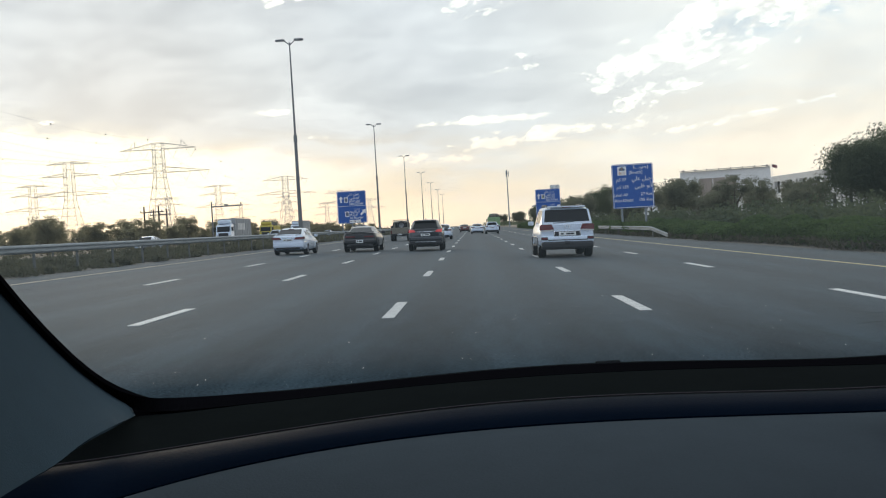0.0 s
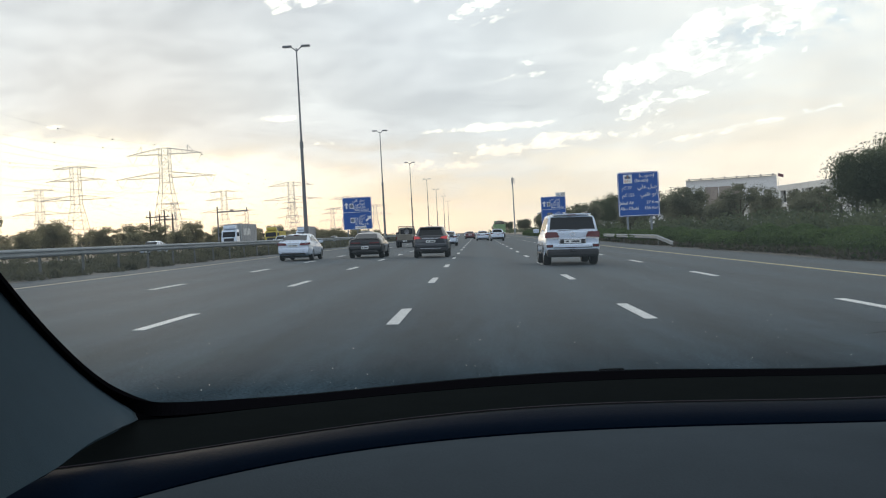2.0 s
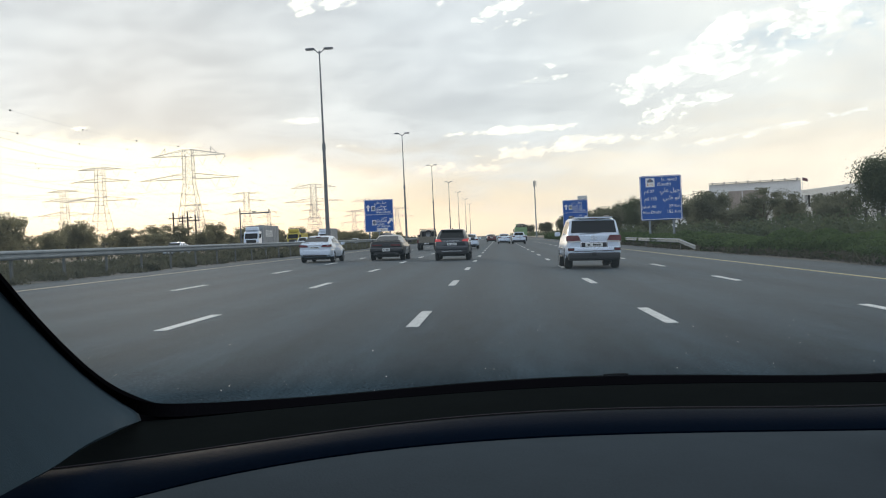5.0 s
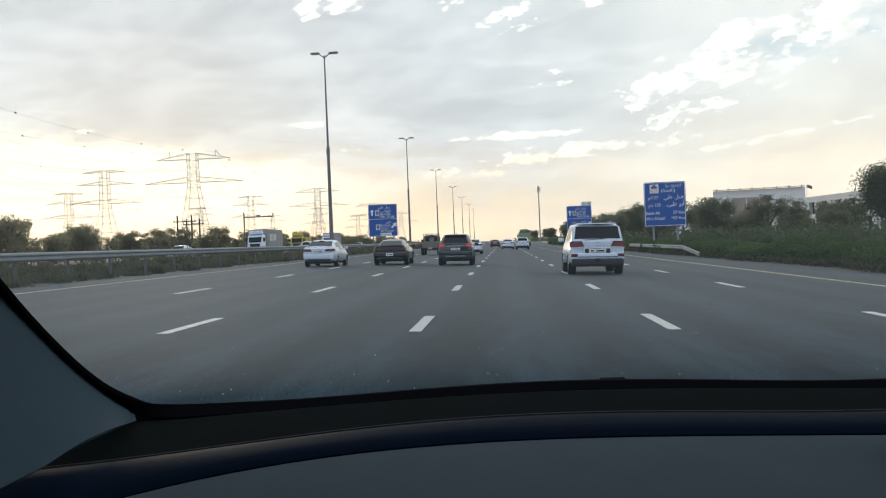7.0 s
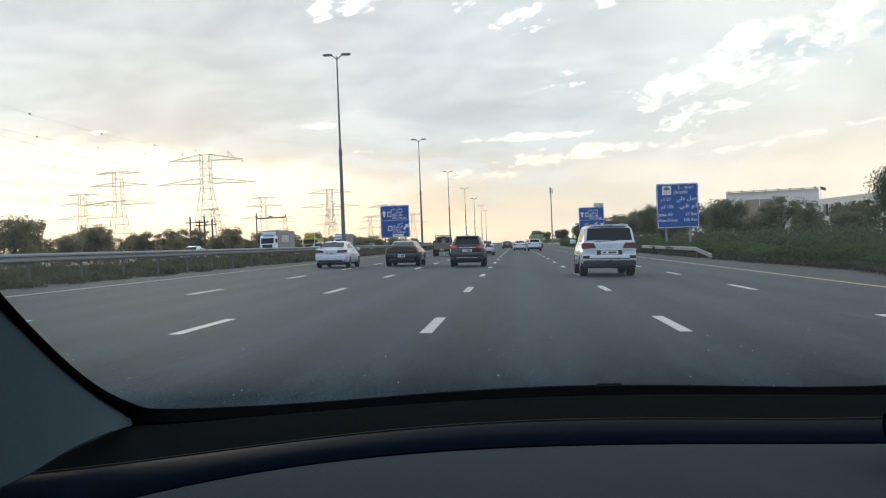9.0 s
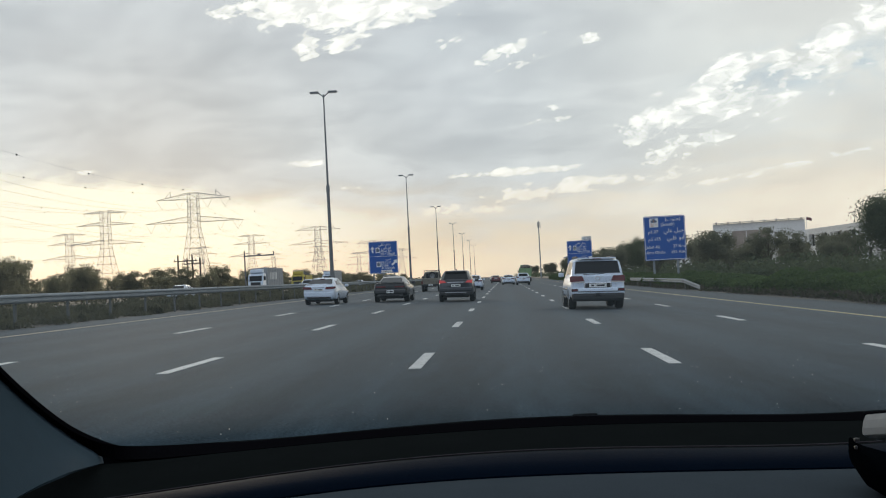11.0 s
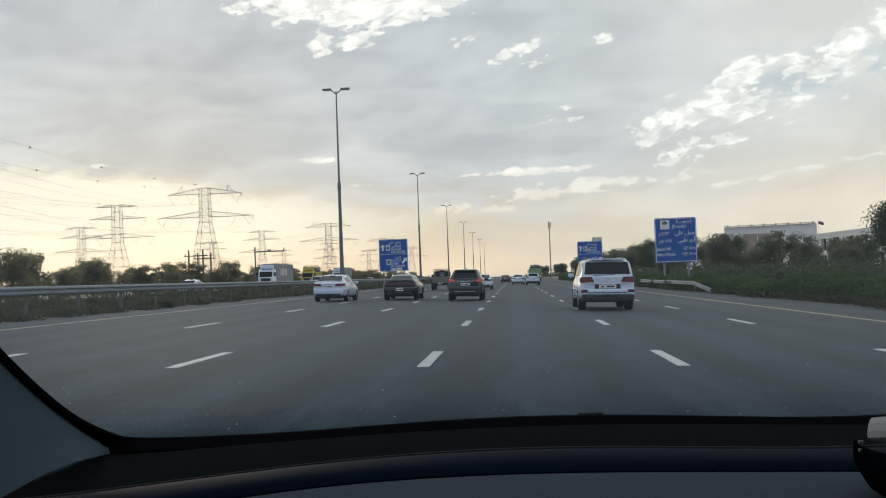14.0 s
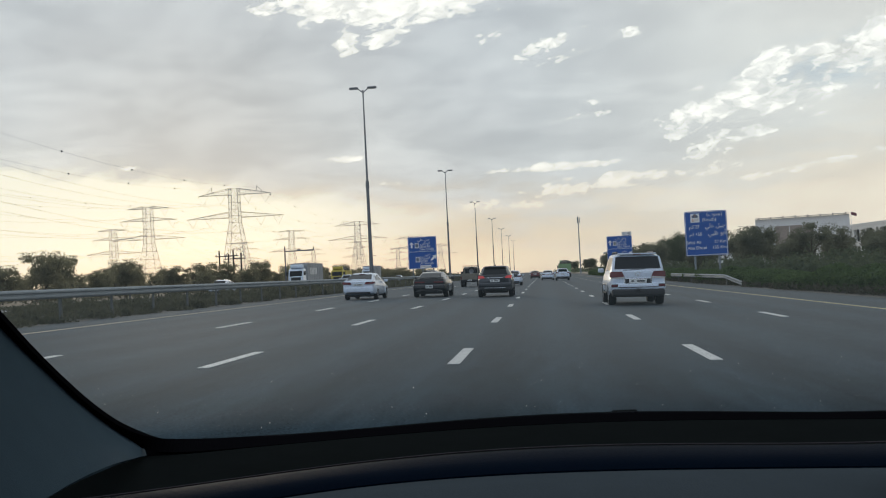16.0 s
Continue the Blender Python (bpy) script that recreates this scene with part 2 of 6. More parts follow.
def asphalt_mat():
    """Dark asphalt: aggregate specks, broad worn patches and two darker tyre tracks in each lane."""
    ma = mat("asphalt", (0.0190, 0.0315, 0.0410), 0.80, 0, 0.40, 0.24, 0.0, (1.0, 0.14, 1.0), spec=0.14)
    nt = ma.node_tree
    N, L = nt.nodes.new, nt.links.new
    p = nt.nodes["Principled BSDF"]
    base = p.inputs["Base Color"].links[0].from_socket
    tc, sep = N("ShaderNodeTexCoord"), N("ShaderNodeSeparateXYZ")
    L(tc.outputs["Object"], sep.inputs[0])
    speck = N("ShaderNodeTexNoise")
    speck.inputs["Scale"].default_value, speck.inputs["Detail"].default_value, speck.inputs["Roughness"].default_value = 34.0, 5, 0.75
    L(tc.outputs["Object"], speck.inputs["Vector"])
    sp = N("ShaderNodeMapRange")
    L(speck.outputs[0], sp.inputs[0])
    for k, v in enumerate((0.32, 0.70, 0.25, 2.20)):
        sp.inputs[k + 1].default_value = v
    wave = N("ShaderNodeMath")
    wave.operation = "MULTIPLY_ADD"
    L(sep.outputs[0], wave.inputs[0])
    wave.inputs[1].default_value, wave.inputs[2].default_value = 2 * math.pi / 1.85, 0.6
    sn, tr, mul = N("ShaderNodeMath"), N("ShaderNodeMapRange"), N("ShaderNodeMath")
    sn.operation, mul.operation = "SINE", "MULTIPLY"
    L(wave.outputs[0], sn.inputs[0]), L(sn.outputs[0], tr.inputs[0])
    for k, v in enumerate((-1.0, 1.0, 0.80, 1.18)):
        tr.inputs[k + 1].default_value = v
    L(sp.outputs[0], mul.inputs[0]), L(tr.outputs[0], mul.inputs[1])
    sc = N("ShaderNodeVectorMath")
    sc.operation = "SCALE"
    L(base, sc.inputs[0]), L(mul.outputs[0], sc.inputs["Scale"])
    L(sc.outputs[0], p.inputs["Base Color"])
    lw, gl = N("ShaderNodeLayerWeight"), N("ShaderNodeMapRange")
    L(lw.outputs["Facing"], gl.inputs[0])
    gl.interpolation_type = "SMOOTHSTEP"
    for k, v in enumerate((0.855, 0.985, 0.0, 0.85)):
        gl.inputs[k + 1].default_value = v
    L(gl.outputs[0], p.inputs["Specular IOR Level"])
    bp = N("ShaderNodeBump")
    bp.inputs["Strength"].default_value, bp.inputs["Distance"].default_value = 0.5, 0.01
    L(speck.outputs[0], bp.inputs["Height"]), L(bp.outputs[0], p.inputs["Normal"])
    return ma


def leaf_mat(name, col, light):
    ma = mat(name, col, 0.7, 0, 0.35, 0.6, per_object=0.2)
    nt = ma.node_tree
    p, out = nt.nodes["Principled BSDF"], nt.nodes["Material Output"]
    tr, mx = nt.nodes.new("ShaderNodeBsdfTranslucent"), nt.nodes.new("ShaderNodeMixShader")
    tr.inputs["Color"].default_value = (*light, 1)
    mx.inputs[0].default_value = 0.50
    nt.links.new(p.outputs[0], mx.inputs[1])
    nt.links.new(tr.outputs[0], mx.inputs[2])
    nt.links.new(mx.outputs[0], out.inputs[0])
    return ma


def glass_mat(name, col, rough=0.03):
    ma = bpy.data.materials.new(name)
    ma.use_nodes = True
    p = ma.node_tree.nodes["Principled BSDF"]
    p.inputs["Base Color"].default_value = (*col, 1)
    p.inputs["Roughness"].default_value = rough
    p.inputs["IOR"].default_value = 1.5
    p.inputs["Specular IOR Level"].default_value = 0.20
    return ma


def windscreen_mat():
    """Clear glass with an added thin film that stands in for the haze outdoors and catches the sky's light."""
    ma = bpy.data.materials.new("hazed_windscreen")
    ma.use_nodes = True
    nt = ma.node_tree
    clear, haze_film, mx = nt.nodes.new("ShaderNodeBsdfTransparent"), nt.nodes.new("ShaderNodeBsdfTranslucent"), nt.nodes.new("ShaderNodeMixShader")
    clear.inputs["Color"].default_value = (0.97, 0.985, 0.98, 1)
    # bluish translucent film, added to veil the view like haze
    haze_film.inputs["Color"].default_value = (0.66, 0.83, 0.92, 1)
    tc, spots, amount = nt.nodes.new("ShaderNodeTexCoord"), nt.nodes.new("ShaderNodeTexNoise"), nt.nodes.new("ShaderNodeMapRange")
    spots.inputs["Scale"].default_value, spots.inputs["Detail"].default_value = 3.0, 4
    nt.links.new(tc.outputs["Object"], spots.inputs["Vector"])
    nt.links.new(spots.outputs[0], amount.inputs[0])
    amount.inputs[1].default_value, amount.inputs[2].default_value = 0.3, 0.7
    amount.inputs[3].default_value, amount.inputs[4].default_value = 0.009, 0.016
    nt.links.new(amount.outputs[0], mx.inputs[0])
    nt.links.new(clear.outputs[0], mx.inputs[1])
    nt.links.new(haze_film.outputs[0], mx.inputs[2])
    nt.links.new(mx.outputs[0], nt.nodes["Material Output"].inputs[0])
    return ma


def lamp_mat(name, col, glow, strength):
    ma = mat(name, col, 0.25, coat=0.4)
    p = ma.node_tree.nodes["Principled BSDF"]
    p.inputs["Emission Color"].default_value = (*glow, 1)
    p.inputs["Emission Strength"].default_value = strength
    return ma


ASPHALT = asphalt_mat()
ASPHALT_EDGE = mat("shoulder_asphalt", (0.080, 0.080, 0.080), 0.88, 0, 0.25, 0.4, 0.6)
SAND = mat("sand", (0.30, 0.24, 0.17), 0.95, 0, 0.25, 0.08, 0.4)
GRAVEL = mat("gravel", (0.115, 0.105, 0.088), 0.95, 0, 0.35, 1.2, 0.9)
WHITE_LINE = mat("road_paint_white", (0.56, 0.56, 0.54), 0.7, 0, 0.26, 3.0, 0.3, per_object=0.10)
YELLOW_LINE = mat("road_paint_yellow", (0.55, 0.46, 0.24), 0.7, 0, 0.18, 2.0, 0.3)
FADED_LINE = mat("road_paint_faded", (0.50, 0.44, 0.34), 0.75, 0, 0.25, 2.0, 0.3)
GALV = mat("galvanised_steel", (0.25, 0.275, 0.29), 0.6, 0.25, 0.18, 1.5, spec=0.3)
POLE = mat("lamp_pole_steel", (0.16, 0.165, 0.17), 0.5, 0.4, 0.15, 1.0)
# steel, its colour lightened to suggest haze before the far pylons
LATTICE = mat("lattice_steel", (0.50, 0.46, 0.41), 0.55, 0.3, 0.12, 0.2)
WOOD_POLE = mat("tarred_wood", (0.05, 0.045, 0.04), 0.9, 0, 0.2, 1.0)
SIGN_BLUE = mat("sign_blue", (0.010, 0.085, 0.36), 0.42, 0, 0.06, 0.8)
SIGN_WHITE = mat("sign_white", (0.80, 0.80, 0.80), 0.45, 0, 0.05, 1.0)
SIGN_YELLOW = mat("sign_yellow", (0.75, 0.66, 0.05), 0.45, 0, 0.05, 1.0)
SIGN_DARK = mat("sign_black", (0.02, 0.02, 0.022), 0.5, 0, 0.05, 1.0)
SIGN_ORANGE = mat("sign_orange", (0.58, 0.20, 0.02), 0.45, 0, 0.05, 1.0)
SIGN_BADGE = mat("sign_badge_grey_blue", (0.10, 0.13, 0.20), 0.5, 0, 0.1, 2.0)
PRINT_BROWN = mat("faded_print_brown", (0.30, 0.25, 0.21), 0.7, 0, 0.35, 0.6)
SIGN_BACK = mat("sign_aluminium", (0.45, 0.46, 0.47), 0.4, 0.7, 0.1, 1.0)
CONCRETE = mat("concrete", (0.42, 0.41, 0.39), 0.85, 0, 0.15, 1.0, 0.3)
BARK = mat("bark", (0.075, 0.06, 0.045), 0.95, 0, 0.3, 2.0, 0.6)
LEAF = leaf_mat("foliage_dark_green", (0.062, 0.080, 0.050), (0.125, 0.145, 0.08))
LEAF_PALE = leaf_mat("foliage_olive", (0.100, 0.108, 0.076), (0.25, 0.25, 0.165))
LEAF_HEDGE = leaf_mat("foliage_hedge", (0.052, 0.080, 0.032), (0.105, 0.155, 0.052))
LEAF_DRY = leaf_mat("foliage_dry", (0.100, 0.096, 0.070), (0.12, 0.11, 0.075))
# olive leaves with distance haze put into their lighter colour
LEAF_HAZED = leaf_mat("foliage_hazed_olive", (0.15, 0.145, 0.095), (0.40, 0.36, 0.21))
LEAF_WEED = leaf_mat("foliage_grey_weeds", (0.088, 0.090, 0.064), (0.14, 0.135, 0.085))
RENDER_WHITE = mat("white_render", (0.72, 0.71, 0.69), 0.8, 0, 0.07, 0.3)
WINDOW_DARK = glass_mat("dark_window", (0.03, 0.035, 0.04), 0.08)
CAR_GLASS = glass_mat("tinted_car_glass", (0.012, 0.013, 0.015))
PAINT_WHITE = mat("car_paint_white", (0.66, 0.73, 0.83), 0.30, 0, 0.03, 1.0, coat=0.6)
PAINT_BLACK = mat("car_paint_black", (0.014, 0.014, 0.016), 0.30, 0.1, 0.1, 1.0, coat=0.7)
PAINT_GREY = mat("car_paint_dark_grey", (0.030, 0.033, 0.040), 0.30, 0.3, 0.1, 1.0, coat=0.7)
PAINT_TAN = mat("car_paint_khaki", (0.17, 0.15, 0.115), 0.5, 0, 0.12, 1.0)
PAINT_RED = mat("car_paint_dark_red", (0.12, 0.02, 0.022), 0.3, 0, 0.08, 1.0, coat=0.6)
TRAILER = mat("trailer_grey_sheet", (0.30, 0.31, 0.32), 0.55, 0.1, 0.10, 0.8)
PAINT_YELLOW = mat("truck_paint_yellow", (0.50, 0.40, 0.06), 0.5, 0, 0.12, 1.0)
PAINT_GREEN = mat("truck_paint_green", (0.22, 0.34, 0.16), 0.5, 0, 0.15, 1.0)
POST = mat("rail_post_steel", (0.13, 0.135, 0.13), 0.7, 0.1, 0.2, 3.0, spec=0.2)
DARK_STEEL = mat("exhaust_dark_steel", (0.07, 0.07, 0.07), 0.5, 0.6, 0.1, 5.0)
PLASTIC = mat("black_plastic", (0.020, 0.020, 0.022), 0.6, 0, 0.12, 4.0, 0.15)
RUBBER = mat("tyre_rubber", (0.018, 0.018, 0.019), 0.85, 0, 0.15, 5.0, 0.2)
ALLOY = mat("wheel_alloy", (0.45, 0.46, 0.48), 0.3, 0.9, 0.06, 3.0)
CHROME = mat("chrome", (0.72, 0.73, 0.75), 0.12, 1.0, 0.04, 3.0)
LAMP_RED = lamp_mat("tail_lamp_red", (0.095, 0.012, 0.015), (1.0, 0.06, 0.05), 0.010)
LAMP_LIT = lamp_mat("tail_lamp_lit", (0.22, 0.012, 0.014), (1.0, 0.08, 0.07), 0.30)
LAMP_CLEAR = mat("lamp_lens_clear", (0.62, 0.60, 0.58), 0.15, 0, 0.05, 3.0, coat=0.6)
PLATE = mat("plate_white", (0.74, 0.74, 0.72), 0.4, 0, 0.04, 4.0)
DASH_DARK = mat("dashboard_black_vinyl", (0.0092, 0.0112, 0.0112), 0.95, 0, 0.10, 25.0, 0.10, spec=0.0)
DASH_GREY = mat("dashboard_grey_vinyl", (0.060, 0.074, 0.086), 0.95, 0, 0.06, 30.0, 0.12, spec=0.0)
DASH_NAVY = mat("dashboard_hood_navy", (0.0018, 0.0060, 0.0145), 0.7, 0, 0.10, 25.0, 0.06, spec=0.012)
PILLAR = mat("pillar_trim_blue_grey", (0.039, 0.061, 0.078), 0.95, 0, 0.06, 40.0, 0.15, spec=0.04)
FRIT = mat("windscreen_black_band", (0.004, 0.004, 0.005), 1.0, 0, 0.1, 6.0, spec=0.0)
LINING = mat("roof_lining", (0.30, 0.30, 0.31), 0.9, 0, 0.05, 30.0, 0.1)
WINDSCREEN = windscreen_mat()
# paler colour that paints the highlight on the padded roll's rim
RIM_SHEEN = mat("dashboard_rim_sheen", (0.055, 0.050, 0.055), 0.8, 0, 0.1, 60.0, spec=0.1)
HOLDER_BLACK = mat("holder_black", (0.003, 0.004, 0.005), 0.9, 0, 0.1, 20.0, spec=0.0)
DEVICE = mat("device_pale_plastic", (0.30, 0.31, 0.31), 0.7, 0, 0.06, 10.0, spec=0.1)


# ---------------------------------------------------------------- building helpers
def mesh_of(name, bm, material, smooth=False):
    me = bpy.data.meshes.new(name)
    bmesh.ops.recalc_face_normals(bm, faces=bm.faces)
    if smooth:
        for f in bm.faces:
            f.smooth = True
        for ed in bm.edges:
            if len(ed.link_faces) == 2 and ed.calc_face_angle(0) > 0.7:
                ed.smooth = False
    bm.to_mesh(me)
    bm.free()
    me.materials.append(material)
    return me


def part(name, bm, material, parent=None, label="", smooth=False):
    ob = new(name, mesh_of(name, bm, material, smooth))
    ob.parent = parent
    if label:
        ob["label"] = label
    return ob


def share(name, me, parent, m, label=""):
    """One more piece on a mesh that others use."""
    ob = new(name, me)
    ob.parent = parent
    ob.matrix_basis = m
    if label:
        ob["label"] = label
    return ob


def thing(name, label, category, group="", kind="", m=None):
    ob = new(name)
    ob.empty_display_size = 0.2
    if m:
        ob.matrix_basis = m
    return tagged(ob, label, category, group, kind)


def box(bm, c, s, bevel=0.0, m=None):
    r = bmesh.ops.create_cube(bm, size=1, matrix=Matrix.Translation(c) @ (m or Matrix()) @ Matrix.Diagonal((*s, 1)))
    if bevel:
        es = list({e for v in r["verts"] for e in v.link_edges})
        bmesh.ops.bevel(bm, geom=es, offset=bevel, segments=2, affect="EDGES", profile=0.6)
    return bm


def boxed(c, s, bevel=0.0, m=None):
    return box(bmesh.new(), c, s, bevel, m)


def rod(bm, a, b, r0, r1=None, seg=6):
    """A tapered rod from a to b."""
    a, b = Vector(a), Vector(b)
    d = b - a
    if d.length < 1e-6:
        return bm
    q = d.to_track_quat("Z", "Y").to_matrix().to_4x4()
    bmesh.ops.create_cone(bm, cap_ends=True, segments=seg, radius1=r0, radius2=r0 if r1 is None else r1, depth=d.length,
                          matrix=Matrix.Translation((a + b) / 2) @ q)
    return bm


def loft(bm, rings, caps=True, closed=True):
    rows = [[bm.verts.new(p) for p in r] for r in rings]
    n = len(rows[0])
    for A, B in zip(rows, rows[1:]):
        for i in range(n if closed else n - 1):
            j = (i + 1) % n
            bm.faces.new((A[i], A[j], B[j], B[i]))
    if caps and closed:
        bm.faces.new(rows[0][::-1])
        bm.faces.new(rows[-1])
    return bm


def slab(corners, thick):
    """A thin panel on a quadrilateral, standing out by thick along its normal."""
    bm = bmesh.new()
    c = [Vector(p) for p in corners]
    n = (c[1] - c[0]).cross(c[3] - c[0]).normalized() * thick
    loft(bm, [[p - n * 0.3 for p in c], [p + n for p in c]])
    return bm


def lathe(bm, profile, seg=20, axis="X"):
    """Turn (radius, along) points about an axis."""
    rings = []
    for k in range(seg):
        t = 2 * math.pi * k / seg
        rings.append([(al, r * math.cos(t), r * math.sin(t)) if axis == "X" else (r * math.cos(t), r * math.sin(t), al) for r, al in profile])
    rows = [[bm.verts.new(p) for p in r] for r in rings]
    for A, B in zip(rows, rows[1:] + rows[:1]):
        for i in range(len(profile) - 1):
            bm.faces.new((A[i], A[i + 1], B[i + 1], B[i]))
    return bm


def quads_mesh(name, centres, sizes, material, rng, up=0.3, aspect=1.6):
    """Many small leaves as one mesh: a crumpled quad at each centre."""
    n = len(centres)
    d = rng.normal(size=(n, 3))
    d /= np.linalg.norm(d, axis=1)[:, None]
    d[:, 2] = d[:, 2] * (1 - up) - up
    w = np.cross(d, rng.normal(size=(n, 3)))
    w /= np.linalg.norm(w, axis=1)[:, None] + 1e-9
    s = np.asarray(sizes)[:, None]
    d, w = d * s * aspect * 0.5, w * s * 0.5
    P = np.stack([centres - d, centres + w, centres + d, centres - w], axis=1).reshape(-1, 3)
    me = bpy.data.meshes.new(name)
    me.vertices.add(4 * n), me.loops.add(4 * n), me.polygons.add(n)
    me.vertices.foreach_set("co", P.astype(np.float32).ravel())
    me.loops.foreach_set("vertex_index", np.arange(4 * n, dtype=np.int32))
    me.polygons.foreach_set("loop_start", np.arange(0, 4 * n, 4, dtype=np.int32))
    me.update(calc_edges=True)
    me.materials.append(material)
    return me


def text(body, size, material, parent, x, z, y=0.0, align="LEFT", name="lettering"):
    """Lettering that faces the traffic (towards -y)."""
    cu = bpy.data.curves.new(name, "FONT")
    cu.body, cu.size, cu.align_x, cu.resolution_u, cu.extrude = body, size, align, 3, 0.004
    tmp = new(name, cu)
    me = bpy.data.meshes.new_from_object(tmp.evaluated_get(bpy.context.evaluated_depsgraph_get()))
    bpy.data.objects.remove(tmp)
    me.materials.clear()
    me.materials.append(material)
    return share(name, me, parent, pose(x, y, z, 90, 0, 0))


# ---------------------------------------------------------------- ground and road
LINES = (-8.7, -5.0, -1.3, 2.4, 6.1)    # dashed lane lines
LEFT_LINE, RIGHT_LINE = -13.5, 9.6      # edge lines
ROAD_L, ROAD_R = -15.6, 12.6            # paved width
RAIL_X = -15.9
FAR_L, FAR_R = -42.0, -25.0             # the other carriageway
Y0, Y1 = -60.0, 1600.0
CROSSFALL = 0.026                       # the carriageway falls from the median to the verge


def lie(x):
    """The height of the ground beside and under the road."""
    return -CROSSFALL * min(max(x, FAR_R), ROAD_R + 6.0)


TILT = pose(0, 0, 0, 0, math.degrees(math.atan(CROSSFALL)), 0)


def sheet(name, x0, x1, y0, y1, z, thick, material):
    bm = bmesh.new()
    box(bm, ((x0 + x1) / 2, (y0 + y1) / 2, z - thick / 2), (x1 - x0, y1 - y0, thick))
    return part(name, bm, material)


def build_ground():
    bm = bmesh.new()
    xs = [-4500, -1500, -600, -300, -150, -90, -60, -45, FAR_R, ROAD_R + 6.0, 30, 60, 120, 300, 800, 4500]
    ys = [-300, 0, 60, 120, 200, 320, 500, 800, 1200, 2000, 3200, 4800]
    rows = []
    for y in ys:
        rows.append([bm.verts.new((x, y, lie(x) - 0.06 + (0.0 if -60 < x < 40 else 0.5 * noise.noise((x * 0.01, y * 0.01, 0))))) for x in xs])
    for A, B in zip(rows, rows[1:]):
        for i in range(len(xs) - 1):
            bm.faces.new((A[i], A[i + 1], B[i + 1], B[i]))
    tagged(part("ground", bm, SAND), "pale desert sand with dry patches beside the motorway", "ground", kind="structure")
    road = sheet("road", ROAD_L, ROAD_R, Y0, Y1, 0.0, 0.25, ASPHALT)
    road.matrix_basis = TILT
    tagged(road, "worn dark grey asphalt motorway with six lanes", "road", kind="structure")
    far = sheet("road", FAR_L, FAR_R, Y0, Y1, 0.0, 0.25, ASPHALT_EDGE)
    far.matrix_basis = pose(0, 0, lie(FAR_R))
    tagged(far, "grey asphalt of the opposite carriageway", "road", kind="structure")
    for x0, x1, lab in ((ROAD_R + 0.003, ROAD_R + 5.5, "loose gravel verge under the hedge"), (FAR_R + 0.003, ROAD_L - 0.003, "sandy gravel median with dry weeds")):
        v = sheet("verge", x0, x1, Y0, Y1, -0.02, 0.2, GRAVEL)
        v.matrix_basis = TILT
        tagged(v, lab, "verge", kind="structure")
    # painted lines
    dash = mesh_of("lane_mark", boxed((0, 0, 0.004), (0.18, 3.0, 0.006)), WHITE_LINE)
    for k, x in enumerate(LINES):
        y = 2.6
        while y < 420:
            share("lane_mark", dash, road, pose(x, y + 1.5, 0))
            y += 12.0
    part("edge_line", boxed((LEFT_LINE, 700, 0.004), (0.15, 1500, 0.006)), FADED_LINE, road, "faded pale yellow edge line")
    part("edge_line", boxed((RIGHT_LINE, 700, 0.004), (0.12, 1500, 0.006)), YELLOW_LINE, road, "yellow edge line")
    for x in (FAR_L + 1.6, FAR_R - 1.6):
        part("edge_line", boxed((x, 700, 0.004), (0.17, 1500, 0.006)), WHITE_LINE, far)
    # thin sealed cracks
    rng = random.Random(5)
    tar = mat("crack_sealant", (0.012, 0.013, 0.014), 0.95, 0, 0.2, 3.0, spec=0.0)
    for x, y in ((4.4, 12.0), (5.0, 13.2)):
        bm = bmesh.new()
        p = Vector((x, y, 0.002))
        for k in range(9):
            q = p + Vector((rng.uniform(0.05, 0.16), rng.uniform(-0.16, 0.10), 0))
            n = (q - p).cross(Vector((0, 0, 1))).normalized() * 0.010
            loft(bm, [[p - n, p + n], [q - n, q + n]], closed=False)
            p = q
        bmesh.ops.solidify(bm, geom=bm.faces[:], thickness=0.003)
        part("sealed_crack", bm, tar, road, "thin dark sealed crack")
    rng = np.random.default_rng(3)
    n = 1100
    c = np.stack([rng.uniform(-12, 10, n), 5 + 45 * rng.random(n) ** 1.6, np.full(n, 0.006)], axis=1)
    me = quads_mesh("road_grit", c, rng.uniform(0.006, 0.017, n), CONCRETE, rng, up=0.0, aspect=1.0)
    grit = tagged(new("road_grit", me), "small pale chips of grit on the asphalt", "grit", kind="stuff")
    grit.matrix_basis = TILT


build_ground()


def build_hills():
    for name, x0, y0, length, h, seed in (("hill", -520, 560, 420, 15, 1), ("hill", -420, 1150, 500, 16, 2), ("hill", 330, 1700, 700, 6, 3)):
        bm = bmesh.new()
        rows = []
        for i in range(41):
            t = i / 40
            row = []
            for j in range(9):
                s = j / 8
                up = math.sin(math.pi * t) ** 0.6 * math.sin(math.pi * s) ** 1.2
                zz = h * up * (0.75 + 0.5 * noise.noise((t * 5 + seed, s * 2, 0))) - 0.5
                row.append(bm.verts.new((x0 + (t - 0.5) * length, y0 + (s - 0.5) * 160, zz)))
            rows.append(row)
        for A, B in zip(rows, rows[1:]):
            for j in range(8):
                bm.faces.new((A[j], A[j + 1], B[j + 1], B[j]))
        tagged(part(name, bm, SAND, smooth=True), "low pale sand ridge on the horizon", "hill", kind="structure")


build_hills()


